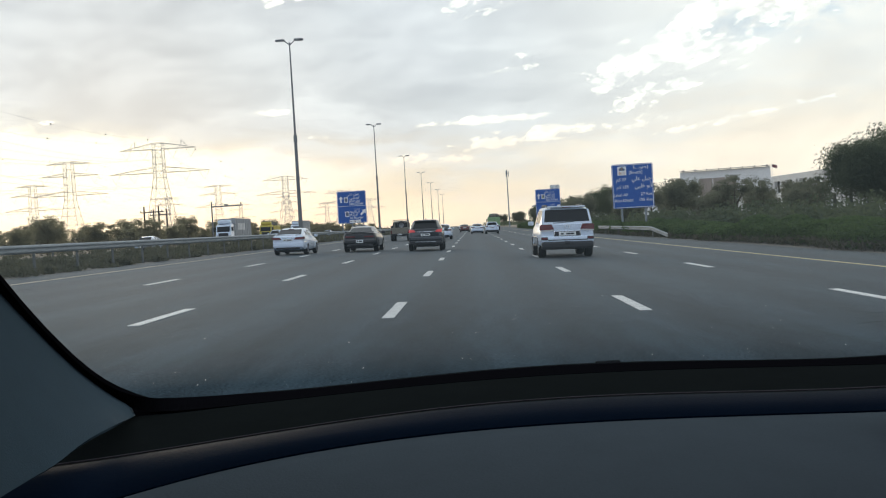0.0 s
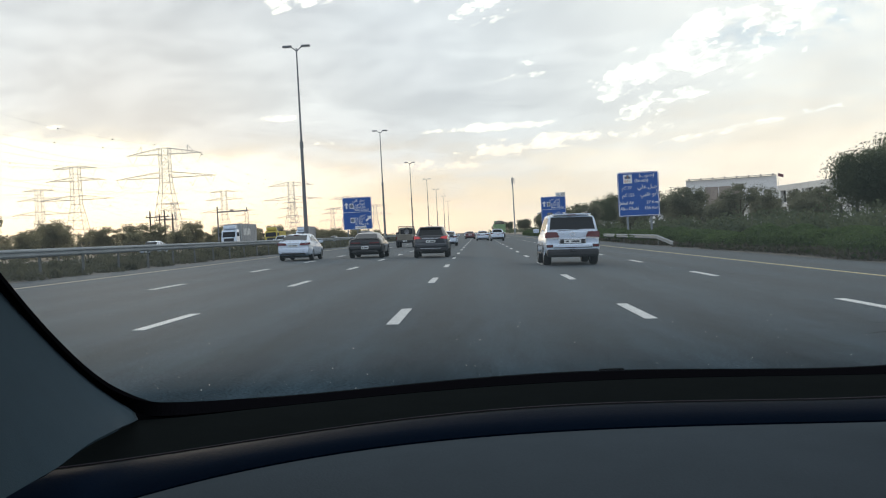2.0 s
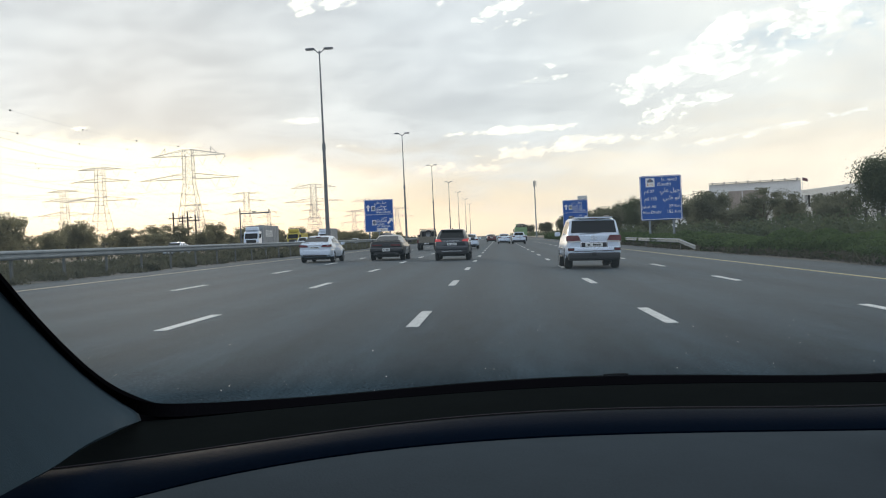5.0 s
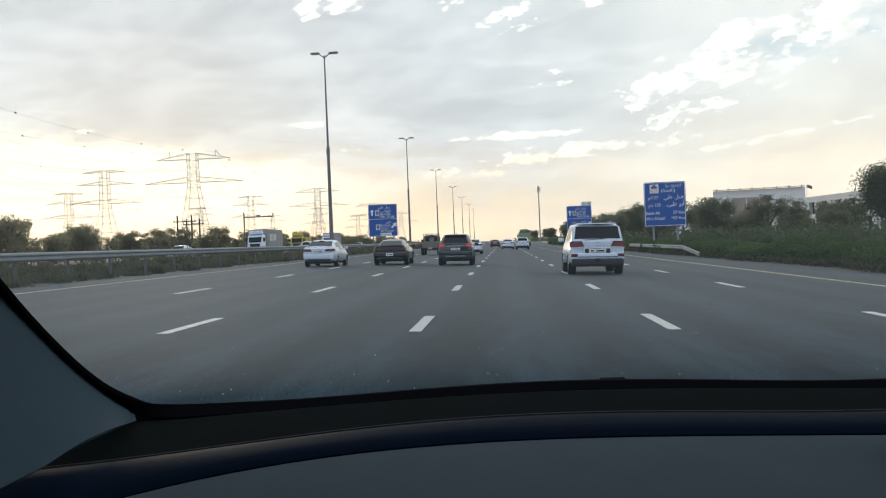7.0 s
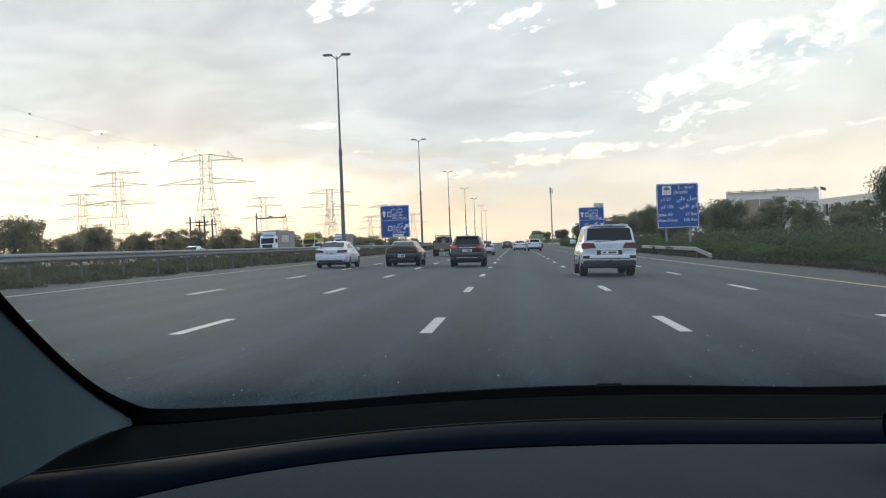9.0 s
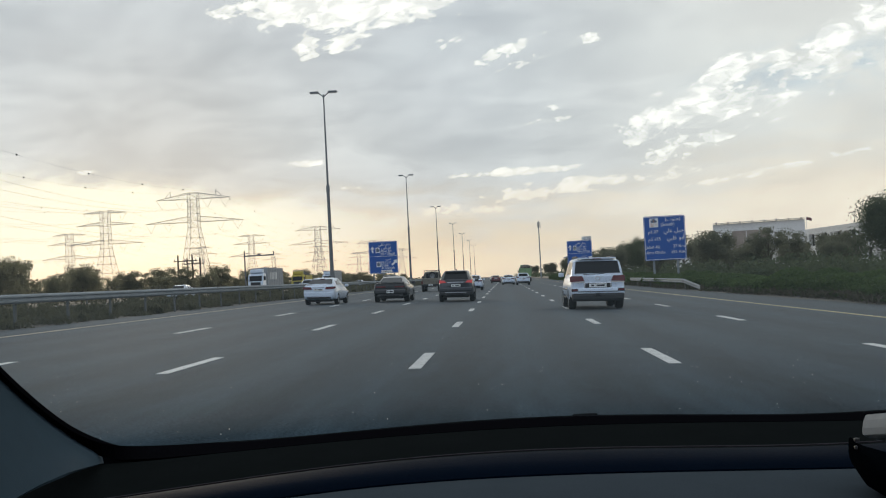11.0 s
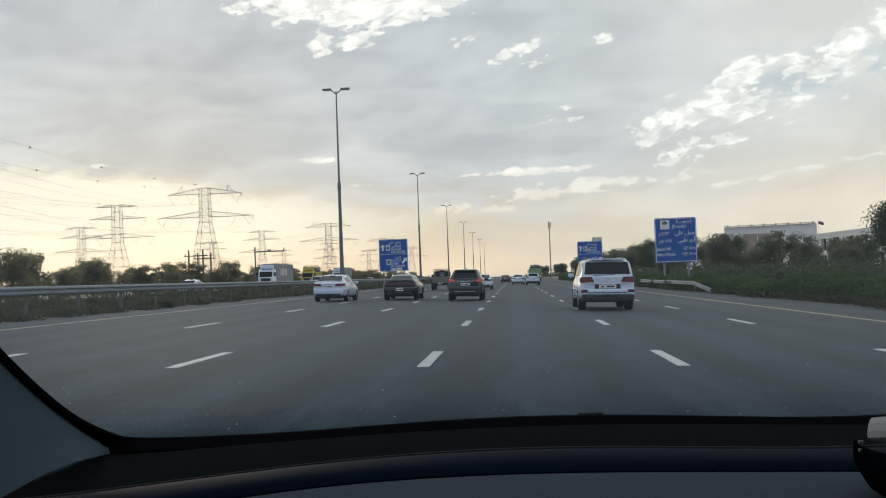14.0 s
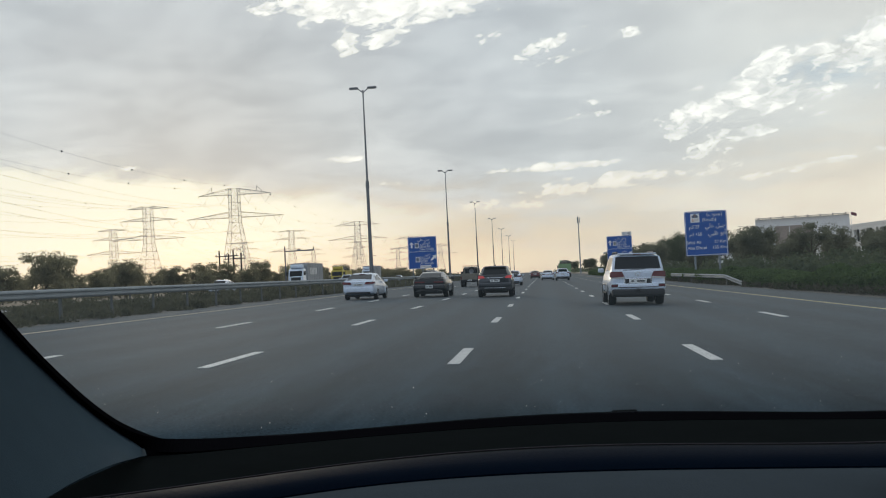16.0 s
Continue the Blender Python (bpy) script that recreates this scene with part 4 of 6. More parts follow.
def white_terrace(x, y, n, turn):
    """A row of white two-storey houses with deep openings."""
    house = thing("terrace_building", "long white two-storey building with dark openings behind shrubs", "building", m=pose(x, y, 0, 0, 0, turn))
    unit, h = 8.0, 8.6
    # the face along the road (local -x) has openings; solid parts stand between them
    for k in range(n):
        y0 = k * unit
        for c, s in (((4.0, y0 + 1.0, h / 2), (8.0, 2.0, h)), ((4.0, y0 + 5.0, 0.4), (8.0, 6.0, 0.8)), ((4.0, y0 + 5.0, 4.4), (8.0, 6.0, 1.2)), ((4.0, y0 + 5.0, h - 0.4), (8.0, 6.0, 0.8)),
                     ((4.0, y0 + 6.2, h / 2), (7.99, 0.8, h - 0.02))):
            part("wall", boxed(c, s), RENDER_WHITE, house)
        for z0, hh in ((2.3, 3.0), (6.4, 2.8)):
            for yy, ww in ((y0 + 3.9, 3.8), (y0 + 7.3, 1.4)):
                wd = part("window", boxed((0.9, yy, z0), (0.08, ww, hh)), WINDOW_DARK, house, "dark recessed glazing")
                part("mullion", boxed((0.82, yy, z0), (0.06, 0.08, hh)), LATTICE, wd)
    part("parapet", boxed((4.0, n * unit / 2, h + 0.25), (8.2, n * unit + 0.2, 0.5)), RENDER_WHITE, house)
    part("end_wall", boxed((4.0, n * unit + 0.15, h / 2), (8.0, 0.3, h)), RENDER_WHITE, house)


white_terrace(76, 176, 22, 3)
flag = thing("flag", "small dark red flag on a thin white pole behind the shrubs", "flag", m=pose(68.0, 232, 0))
bm = bmesh.new()
rod(bm, (0, 0, -0.1), (0, 0, 11.6), 0.06, 0.04, 8)
part("pole", bm, RENDER_WHITE, flag)
bm = bmesh.new()
loft(bm, [[(0.05 + 0.17 * k, 0.08 * math.sin(k * 1.1) + w, 11.5 - 0.05 * k - h) for w, h in ((0, 0), (0.012, 0), (0.012, 0.7), (0, 0.7))] for k in range(8)])
part("cloth", bm, PAINT_RED, flag, "dark red cloth")
shed = thing("warehouse", "low pale warehouse far off among trees", "building", m=pose(95, 560, 0))
part("wall", boxed((0, 0, 5), (120, 40, 10), 0.1), RENDER_WHITE, shed)
part("roof", boxed((0, 0, 10.4), (122, 42, 0.7), 0.1), GALV, shed)
for k in range(12):
    part("window", boxed((-52 + 9.5 * k, -20.05, 6.2), (4.0, 0.12, 2.4)), WINDOW_DARK, shed)


# ---------------------------------------------------------------- trees and shrubs
def tree(label, h, spread, leaf, seed, droop=0.0, n_clump=46, leaves=110, size=0.26, group="trees beside the road", bare=0.25, mid=0.62, tall=0.33):
    """A tapered trunk, forking limbs and a crown of small leaves in uneven clumps."""
    rng = np.random.default_rng(seed)
    ob = thing("tree", label, "tree", group)
    bm = bmesh.new()
    top = h * 0.34
    p = Vector((0, 0, -0.15))
    r = 0.05 * h * 0.55
    for k in range(3):
        q = Vector((rng.normal() * 0.05 * h * 0.4, rng.normal() * 0.05 * h * 0.4, top * (k + 1) / 3))
        rod(bm, p, q, r, r * 0.82, 9)
        p, r = q, r * 0.82
    part("trunk", bm, BARK, ob)
    limbs, ends = bmesh.new(), []
    for k in range(7):
        t = 2 * math.pi * (k + rng.random() * 0.6) / 7
        out = spread * (0.35 + 0.5 * rng.random())
        e1 = p + Vector((math.cos(t) * out * 0.5, math.sin(t) * out * 0.5, h * (0.12 + 0.16 * rng.random())))
        rod(limbs, p, e1, r * 0.55, r * 0.32, 6)
        for j in range(3):
            a = t + rng.normal() * 0.5
            e2 = e1 + Vector((math.cos(a) * out * 0.55, math.sin(a) * out * 0.55, h * (0.05 + 0.27 * rng.random())))
            rod(limbs, e1, e2, r * 0.30, r * 0.10, 5)
            ends.append(e2)
    part("limbs", limbs, BARK, ob)
    C, S = [], []
    for k in range(n_clump):
        if k < len(ends):
            c = np.array(ends[k])
        else:
            d = rng.normal(size=3)
            d /= np.linalg.norm(d)
            rad = rng.random() ** 0.45 * (0.85 + 0.55 * noise.noise((d[0] * 1.7 + seed, d[1] * 1.7, d[2] * 1.7)))
            c = np.array([d[0] * spread * rad, d[1] * spread * rad, h * mid + d[2] * h * tall * rad])
        c[2] = min(max(c[2], h * bare), h * 0.97)
        cr = spread * (0.16 + 0.17 * rng.random())
        m = int(leaves * (0.6 + 0.8 * rng.random()))
        q = np.clip(rng.normal(size=(m, 3)), -1.45, 1.45) * np.array([cr, cr, cr * 0.62]) * 0.62
        if droop:
            q[:, 2] -= droop * rng.random(m) ** 2 * h * 0.22
        C.append(c + q)
        S.append(size * (0.55 + 0.9 * rng.random(m)))
    C, S = np.concatenate(C), np.concatenate(S)
    C[:, 2] = np.maximum(C[:, 2], 0.25)
    cr = new("crown", quads_mesh("crown", C, S, leaf, rng, 0.15 + 0.35 * droop, 1.6 + 1.6 * droop))
    cr.parent = ob
    return ob


def spread_trees(base, places):
    base.matrix_basis = pose(places[0][0], places[0][1], -0.05, 0, 0, 40) @ Matrix.Diagonal((places[0][2],) * 3 + (1,))
    for k, (x, y, s) in enumerate(places[1:]):
        o = copy_thing(base, pose(0, 0, 0))
        o.matrix_basis = pose(x, y, -0.05, 0, 0, 67 * (k + 2)) @ Matrix.Diagonal((s, s, s * (0.92 + 0.05 * (k % 4)), 1))


ghaf = tree("broad dark green tree with drooping fine foliage", 8.5, 4.3, LEAF, 11, 0.9, 130, 380, 0.075, "trees behind the hedge", 0.05)
spread_trees(ghaf, [(30.0, 77, 0.92), (35, 70, 0.98), (37, 87, 1.0), (27.0, 186, 0.95), (30, 236, 1.05), (24, 300, 0.9), (33, 330, 1.1), (26, 390, 1.0), (40, 300, 1.0), (44.0, 108, 0.9), (33, 165, 0.85)])
round_tree = tree("rounded olive-green tree with loose foliage", 6.5, 3.2, LEAF_PALE, 12, 0.3, 64, 190, 0.115, "trees behind the hedge", 0.14)
spread_trees(round_tree, [(26.0, 128, 0.98), (31.0, 139, 0.70), (24.5, 160, 1.0), (22.0, 205, 0.95), (24, 222, 1.05), (23, 262, 1.1), (21.5, 330, 1.0), (27, 430, 1.1), (29, 118, 0.62), (36, 128, 0.66), (30.5, 96, 0.58), (34, 104, 0.66), (44, 140, 0.8), (22, 480, 1.2), (25, 560, 1.2), (20, 660, 1.2), (27.0, 112, 0.60), (42.0, 150, 0.8), (29.0, 150, 0.9), (26.5, 172, 0.9), (40, 205, 0.85), (21.5, 146, 0.62)])
thin_tree = tree("thin open tree with bare twigs showing", 7.0, 2.5, LEAF_PALE, 13, 0.1, 36, 130, 0.12, "trees behind the hedge", 0.35)
spread_trees(thin_tree, [(27.5, 108, 0.85), (33.5, 121, 0.9), (26, 148, 1.0), (39, 84, 1.2), (22, 245, 1.0), (33, 100, 0.75)])

far_tree = tree("rounded tree in haze-paled olive on the sand beyond the far carriageway", 5.4, 2.5, LEAF_HAZED, 14, 0.25, 74, 170, 0.10, "trees beyond the far carriageway", 0.03, 0.47, 0.46)
rng = random.Random(8)
places = []
y = 92.0
while y < 640:
    if not (152 < y < 160):
        places.append((-52 - rng.uniform(0, 10) - 0.015 * y, y, rng.uniform(0.55, 1.2)))
    y += rng.uniform(2.6, 5.6) * (1 + y / 500)
spread_trees(far_tree, places)
far_tree2 = tree("sparse olive tree on the sand beyond the far carriageway", 4.6, 2.1, LEAF_HAZED, 15, 0.2, 44, 130, 0.10, "trees beyond the far carriageway", 0.04, 0.50, 0.44)
places, y = [], 100.0
while y < 700:
    places.append((-64 - rng.uniform(0, 14) - 0.03 * y, y, rng.uniform(0.7, 1.2)))
    y += rng.uniform(5, 12) * (1 + y / 500)
spread_trees(far_tree2, places)


def stuff(name, label, category, C, S, leaf, seed, up=0.0, aspect=1.6):
    C = C + np.stack([C[:, 0] * 0, C[:, 0] * 0, -CROSSFALL * np.clip(C[:, 0], FAR_R, ROAD_R + 6.0)], axis=1)
    ob = new(name, quads_mesh(name, C, S, leaf, np.random.default_rng(seed), up, aspect))
    return tagged(ob, label, category, kind="stuff")


def bank(n, x0, x1, y0, y1, top, seed, power=2.2, lump=6.0, floor=0.02, bare=0.0):
    """Leaf places filling a hedge: dense near, thinner far; its top rises and falls."""
    rng = np.random.default_rng(seed)
    y = y0 + (y1 - y0) * rng.random(n) ** power
    s = rng.random(n)
    x = x0 + (x1 - x0) * s
    wav = 0.78 + 0.30 * np.sin(y / lump + 3 * np.sin(y / (lump * 2.7) + seed)) * np.cos(x * 0.9 + y / 9.0) * 0.7
    prof = np.sin(np.pi * np.clip(s * 0.86 + 0.10, 0, 1)) ** 0.45
    x = x + 0.35 * np.sin(y / 2.3 + np.sin(y / 5.1) * 2) * (1 - s)
    hgt = top * wav * prof
    z = floor + hgt * (1 - rng.random(n) ** 1.8 * 0.95)
    keep = np.sin(y / 3.1 + 2.0 * np.sin(y / 7.3)) * np.sin(x * 1.7 + y / 5.0) + 0.5 * np.sin(y / 1.3 + x * 3) > bare - 2.0 + (2.0 if bare else 0.0)
    return np.stack([x, y, z], axis=1)[keep], y[keep]


C, y = bank(150000, 13.2, 15.7, 14, 300, 1.36, 21, 2.2, 1.7)
stuff("hedge", "long low green hedge of dense shrubs along the verge", "hedge", C, 0.05 + 0.0009 * y, LEAF_HEDGE, 22)
rngb = np.random.default_rng(23)
C, S = [], []
for k in range(560):
    by = 30 + 330 * rngb.random() ** 1.5
    bx = 16.8 + 11.0 * rngb.random() ** 1.1
    br, bh = rngb.uniform(0.9, 2.0), rngb.uniform(0.9, 2.7) * (0.72 + 0.045 * (bx - 17))
    n = int(260 if by < 120 else 130)
    d = rngb.normal(size=(n, 3))
    d /= np.linalg.norm(d, axis=1)[:, None]
    d[:, 2] = np.abs(d[:, 2])
    rr = rngb.random(n)[:, None] ** 0.35
    C.append(np.array([bx, by, 0.05]) + d * rr * np.array([br, br, bh]) + rngb.normal(size=(n, 3)) * 0.10)
    S.append((0.10 + 0.0009 * by) * (0.6 + 0.8 * rngb.random(n)))
C, S = np.concatenate(C), np.concatenate(S)
C[:, 2] = np.maximum(C[:, 2], 0.03)
stuff("shrubs", "dark tangled shrubs under the trees behind the hedge", "shrubs", C, S, LEAF, 24)
C, y = bank(16000, 13.0, 15.0, 20, 200, 0.45, 25, 1.8, 3.0)
stuff("dry_grass", "dry pale weeds at the foot of the hedge", "weeds", C, 0.05 + 0.0006 * y, LEAF_DRY, 26, -0.4, 3.0)
rngw = np.random.default_rng(27)
C, S = [], []
for k in range(800):
    by = 16 + 300 * rngw.random() ** 1.5
    bx = -16.0 - 7.5 * rngw.random() ** 1.3
    br, bh = rngw.uniform(0.2, 0.8), rngw.uniform(0.10, 0.42) + (rngw.uniform(0.1, 0.55) if bx < -18.5 else 0.0)
    n = int(190 if by < 90 else 80)
    d = rngw.normal(size=(n, 3))
    d /= np.linalg.norm(d, axis=1)[:, None]
    d[:, 2] = np.abs(d[:, 2])
    C.append(np.array([bx, by, 0.0]) + d * rngw.random(n)[:, None] ** 0.4 * np.array([br, br * 1.4, bh]))
    S.append((0.035 + 0.0007 * by) * (0.6 + 0.8 * rngw.random(n)))
stuff("median_weeds", "low dusty weeds and shrubs under the guard rail", "weeds", np.concatenate(C), np.concatenate(S), LEAF_WEED, 28, -0.3, 2.6)
C, y = bank(60000, -24.2, -15.9, 14, 320, 0.42, 29, 1.6, 5.0, bare=0.12)
stuff("median_grass", "sparse dry grass on the sandy median", "weeds", C, 0.035 + 0.0008 * y, LEAF_WEED, 30, -0.4, 2.6)
C, y = bank(60000, -72, -50, 60, 640, 2.3, 31, 1.3, 6.0, bare=0.08)
stuff("far_scrub", "low scrub on the sand beyond the far carriageway", "shrubs", C, 0.14 + 0.0007 * y, LEAF_DRY, 32)
rng2 = np.random.default_rng(40)
n = 30000
yy = 500 + 1500 * rng2.random(n) ** 0.8
side = np.where(rng2.random(n) < 0.5, -1, 1)
xx = np.where(side < 0, -60 - 420 * rng2.random(n), 18 + 300 * rng2.random(n))
hh = (3.5 + 2.2 * np.sin(xx / 17) * np.sin(yy / 41)) * (0.25 + 0.75 * np.sin(xx / 9.0 + yy / 60) ** 2)
stuff("far_woods", "hazy line of far trees along the horizon", "trees", np.stack([xx, yy, 0.2 + hh * rng2.random(n)], axis=1), 1.0 + 0.5 * rng2.random(n), LEAF, 41, 0.0, 1.3)


# ---------------------------------------------------------------- vehicles
def body_rings(stations):
    rings = []
    for y, w, zb, zt in stations:
        zm = zb + (zt - zb) * 0.55
        half = [(w * 0.78, zb), (w * 0.94, zb + 0.05), (w, zb + 0.16), (w * 1.0, zm), (w * 0.975, zt - 0.12), (w * 0.93, zt - 0.03), (w * 0.84, zt), (w * 0.4, zt + 0.012)]
        rings.append([(a, y, b) for a, b in half] + [(-a, y, b) for a, b in half[::-1]])
    return rings


def cabin_rings(stations):
    rings = []
    for y, wb, zb, wr, zr in stations:
        half = [(wb, zb - 0.03), (wb * 0.5 + wr * 0.5, zb * 0.5 + zr * 0.5), (wr + (wb - wr) * 0.10, zr - 0.07), (wr * 0.93, zr - 0.015), (wr * 0.5, zr + 0.012)]
        rings.append([(a, y, b) for a, b in half] + [(-a, y, b) for a, b in half[::-1]])
    return rings


WHEEL_MESH = {}


def wheel(car, x, y, r, w):
    s = 1 if x > 0 else -1
    key = (r, w, s)
    if key not in WHEEL_MESH:
        bm = bmesh.new()
        lathe(bm, ((r * 0.62, -w / 2), (r * 0.90, -w / 2), (r * 0.985, -w * 0.36), (r, 0), (r * 0.985, w * 0.36), (r * 0.90, w / 2), (r * 0.62, w / 2)), 24)
        tyre = mesh_of("tyre", bm, RUBBER, True)
        bm = bmesh.new()
        lathe(bm, ((r * 0.64, s * w * 0.46), (r * 0.58, s * w * 0.40), (r * 0.57, -s * w * 0.4), (r * 0.64, -s * w * 0.45)), 24)
        for k in range(5):
            t = 2 * math.pi * k / 5
            box(bm, (s * w * 0.36, r * 0.33 * math.cos(t), r * 0.33 * math.sin(t)), (w * 0.10, r * 0.50, r * 0.16), 0, Matrix.Rotation(t, 4, "X"))
        lathe(bm, ((0.0, s * w * 0.44), (r * 0.13, s * w * 0.43), (r * 0.15, s * w * 0.2)), 12)
        rim = mesh_of("rim", bm, ALLOY)
        WHEEL_MESH[key] = (tyre, rim)
    tyre, rim = WHEEL_MESH[key]
    hub = new("wheel")
    hub.parent, hub.empty_display_size = car, 0.1
    hub.matrix_basis = pose(x, y, r)
    share("tyre", tyre, hub, Matrix())
    share("rim", rim, hub, Matrix())


def mirror_part(name, c, s, material, parent, bevel=0.02, label="", turn=0.0):
    for sgn in (-1, 1):
        part(name, boxed((sgn * c[0], c[1], c[2]), s, bevel, Matrix.Rotation(radians(sgn * turn), 4, "Z")), material, parent, label)


def plate(car, y, z, w=0.52, h=0.12):
    p = part("plate", boxed((0, y, z), (w, 0.014, h), 0.003), PLATE, car, "white plate with plain dark bars")
    for x, bw in ((-w * 0.30, w * 0.16), (w * 0.16, w * 0.46)):
        part("plate_bar", boxed((x, y - 0.008, z), (bw, 0.006, h * 0.42)), SIGN_DARK, p)


def car(name, label, cfg, paint, m, group="cars on the motorway"):
    ob = thing(name, label, "car", group, m=m)
    L, W = cfg["L"], cfg["W"]
    part("body", loft(bmesh.new(), body_rings(cfg["body"])), paint, ob, smooth=True)
    part("cabin", loft(bmesh.new(), cabin_rings(cfg["cabin"])), paint, ob, smooth=True)
    c = cfg["cabin"]

    def side_point(s, y, f, out=0.006):
        for A, B in zip(c, c[1:]):
            if A[0] <= y <= B[0]:
                t = (y - A[0]) / (B[0] - A[0])
                wb, zb, wr, zr = [A[k] + (B[k] - A[k]) * t for k in range(1, 5)]
                wr += (wb - wr) * 0.10
                return (s * (wb + (wr - wb) * f + out), y, zb + (zr - 0.07 - zb) * f)

    for s in (-1, 1):
        for y0, y1, cut0, cut1 in cfg["side"]:
            q = [side_point(s, y0, 0.10), side_point(s, y1, 0.10), side_point(s, y1 - cut1, 0.92), side_point(s, y0 + cut0, 0.92)]
            part("side_window", slab(q if s > 0 else q[::-1], 0.006), CAR_GLASS, ob, "dark tinted glass")
    # rear and front glass lie on the sloping ends of the cabin
    for nm, A, B in (("rear_window", c[0], c[1]), ("windscreen", c[-1], c[-2])):
        f0, f1 = (0.12, 0.90)
        P = []
        for f, k in ((f0, -1), (f0, 1), (f1, 1), (f1, -1)):
            yy = A[0] + (B[0] - A[0]) * f
            zz = A[4] + (B[4] - A[4]) * f
            ww = (A[3] + (B[3] - A[3]) * f) * cfg.get("glass", 0.86)
            P.append((k * ww, yy, zz + 0.004))
        if nm == "windscreen":
            P = P[::-1]
        part(nm, slab(P, 0.012), CAR_GLASS, ob, "dark tinted glass")
    r, wd = cfg["wheel"]
    for y in cfg["axles"]:
        for s in (-1, 1):
            wheel(ob, s * (W / 2 - wd / 2 + 0.012), y, r, wd)
            bm = bmesh.new()
            lathe(bm, ((r * 1.02, 0.0), (r * 1.16, 0.0), (r * 1.16, 0.02), (r * 1.02, 0.02)), 20)
            bm2 = [v for v in bm.verts if v.co.z < -r * 0.35]
            bmesh.ops.delete(bm, geom=bm2, context="VERTS")
            a = part("wheel_arch", bm, PLASTIC if cfg.get("clad") else paint, ob)
            a.matrix_basis = pose(s * (W / 2) - (0.0 if s > 0 else 0.02) - s * 0.008, y, r)
    part("underbody", boxed((0, 0, cfg["body"][2][2] - 0.03), (W * 0.72, L * 0.86, 0.14), 0.03), PLASTIC, ob)
    mirror_part("door_mirror", (W / 2 + 0.10, cfg["mirror"][0], cfg["mirror"][1]), (0.22, 0.12, 0.16), paint, ob, 0.04)
    fy, fz = cfg["body"][-1][0], cfg["body"][-1][3]
    for s in (-1, 1):
        part("headlamp", boxed((s * W * 0.36, fy - 0.06, fz - 0.02), (W * 0.20, 0.16, 0.13), 0.03, Matrix.Rotation(radians(-14 * s), 4, "Z")), LAMP_CLEAR, ob, "clear headlamp")
    part("grille", boxed((0, fy + 0.005, fz - 0.10), (W * 0.40, 0.05, 0.20), 0.02), PLASTIC, ob, "dark front grille")
    part("front_plate", boxed((0, fy + 0.035, fz - 0.24), (0.50, 0.014, 0.11), 0.003), PLATE, ob)
    for y in cfg["handles"]:
        mirror_part("door_handle", (W / 2 + 0.004, y, cfg["handle_z"]), (0.03, 0.20, 0.035), CHROME if cfg.get("chrome") else paint, ob, 0.01)
    return ob


LX = dict(L=4.99, W=1.97, wheel=(0.40, 0.28), axles=(-1.42, 1.43), glass=0.92, clad=False, chrome=True,
          body=[(-2.49, 0.87, 0.50, 1.20), (-2.42, 0.95, 0.44, 1.22), (-2.2, 0.985, 0.40, 1.23), (-0.5, 0.985, 0.40, 1.22), (1.25, 0.985, 0.40, 1.20), (1.5, 0.975, 0.48, 1.16), (2.3, 0.93, 0.50, 1.06), (2.49, 0.80, 0.58, 0.92)],
          cabin=[(-2.46, 0.93, 1.22, 0.90, 1.24), (-2.22, 0.96, 1.21, 0.81, 1.80), (-1.8, 0.96, 1.21, 0.79, 1.86), (0.1, 0.955, 1.20, 0.78, 1.87), (0.55, 0.95, 1.19, 0.76, 1.82), (1.42, 0.90, 1.17, 0.84, 1.20)],
          side=[(-2.12, -1.28, 0.10, 0.0), (-1.20, -0.22, 0, 0), (-0.14, 0.95, 0, 0.52)], mirror=(0.92, 1.28), handles=(-0.95, 0.25), handle_z=1.06)


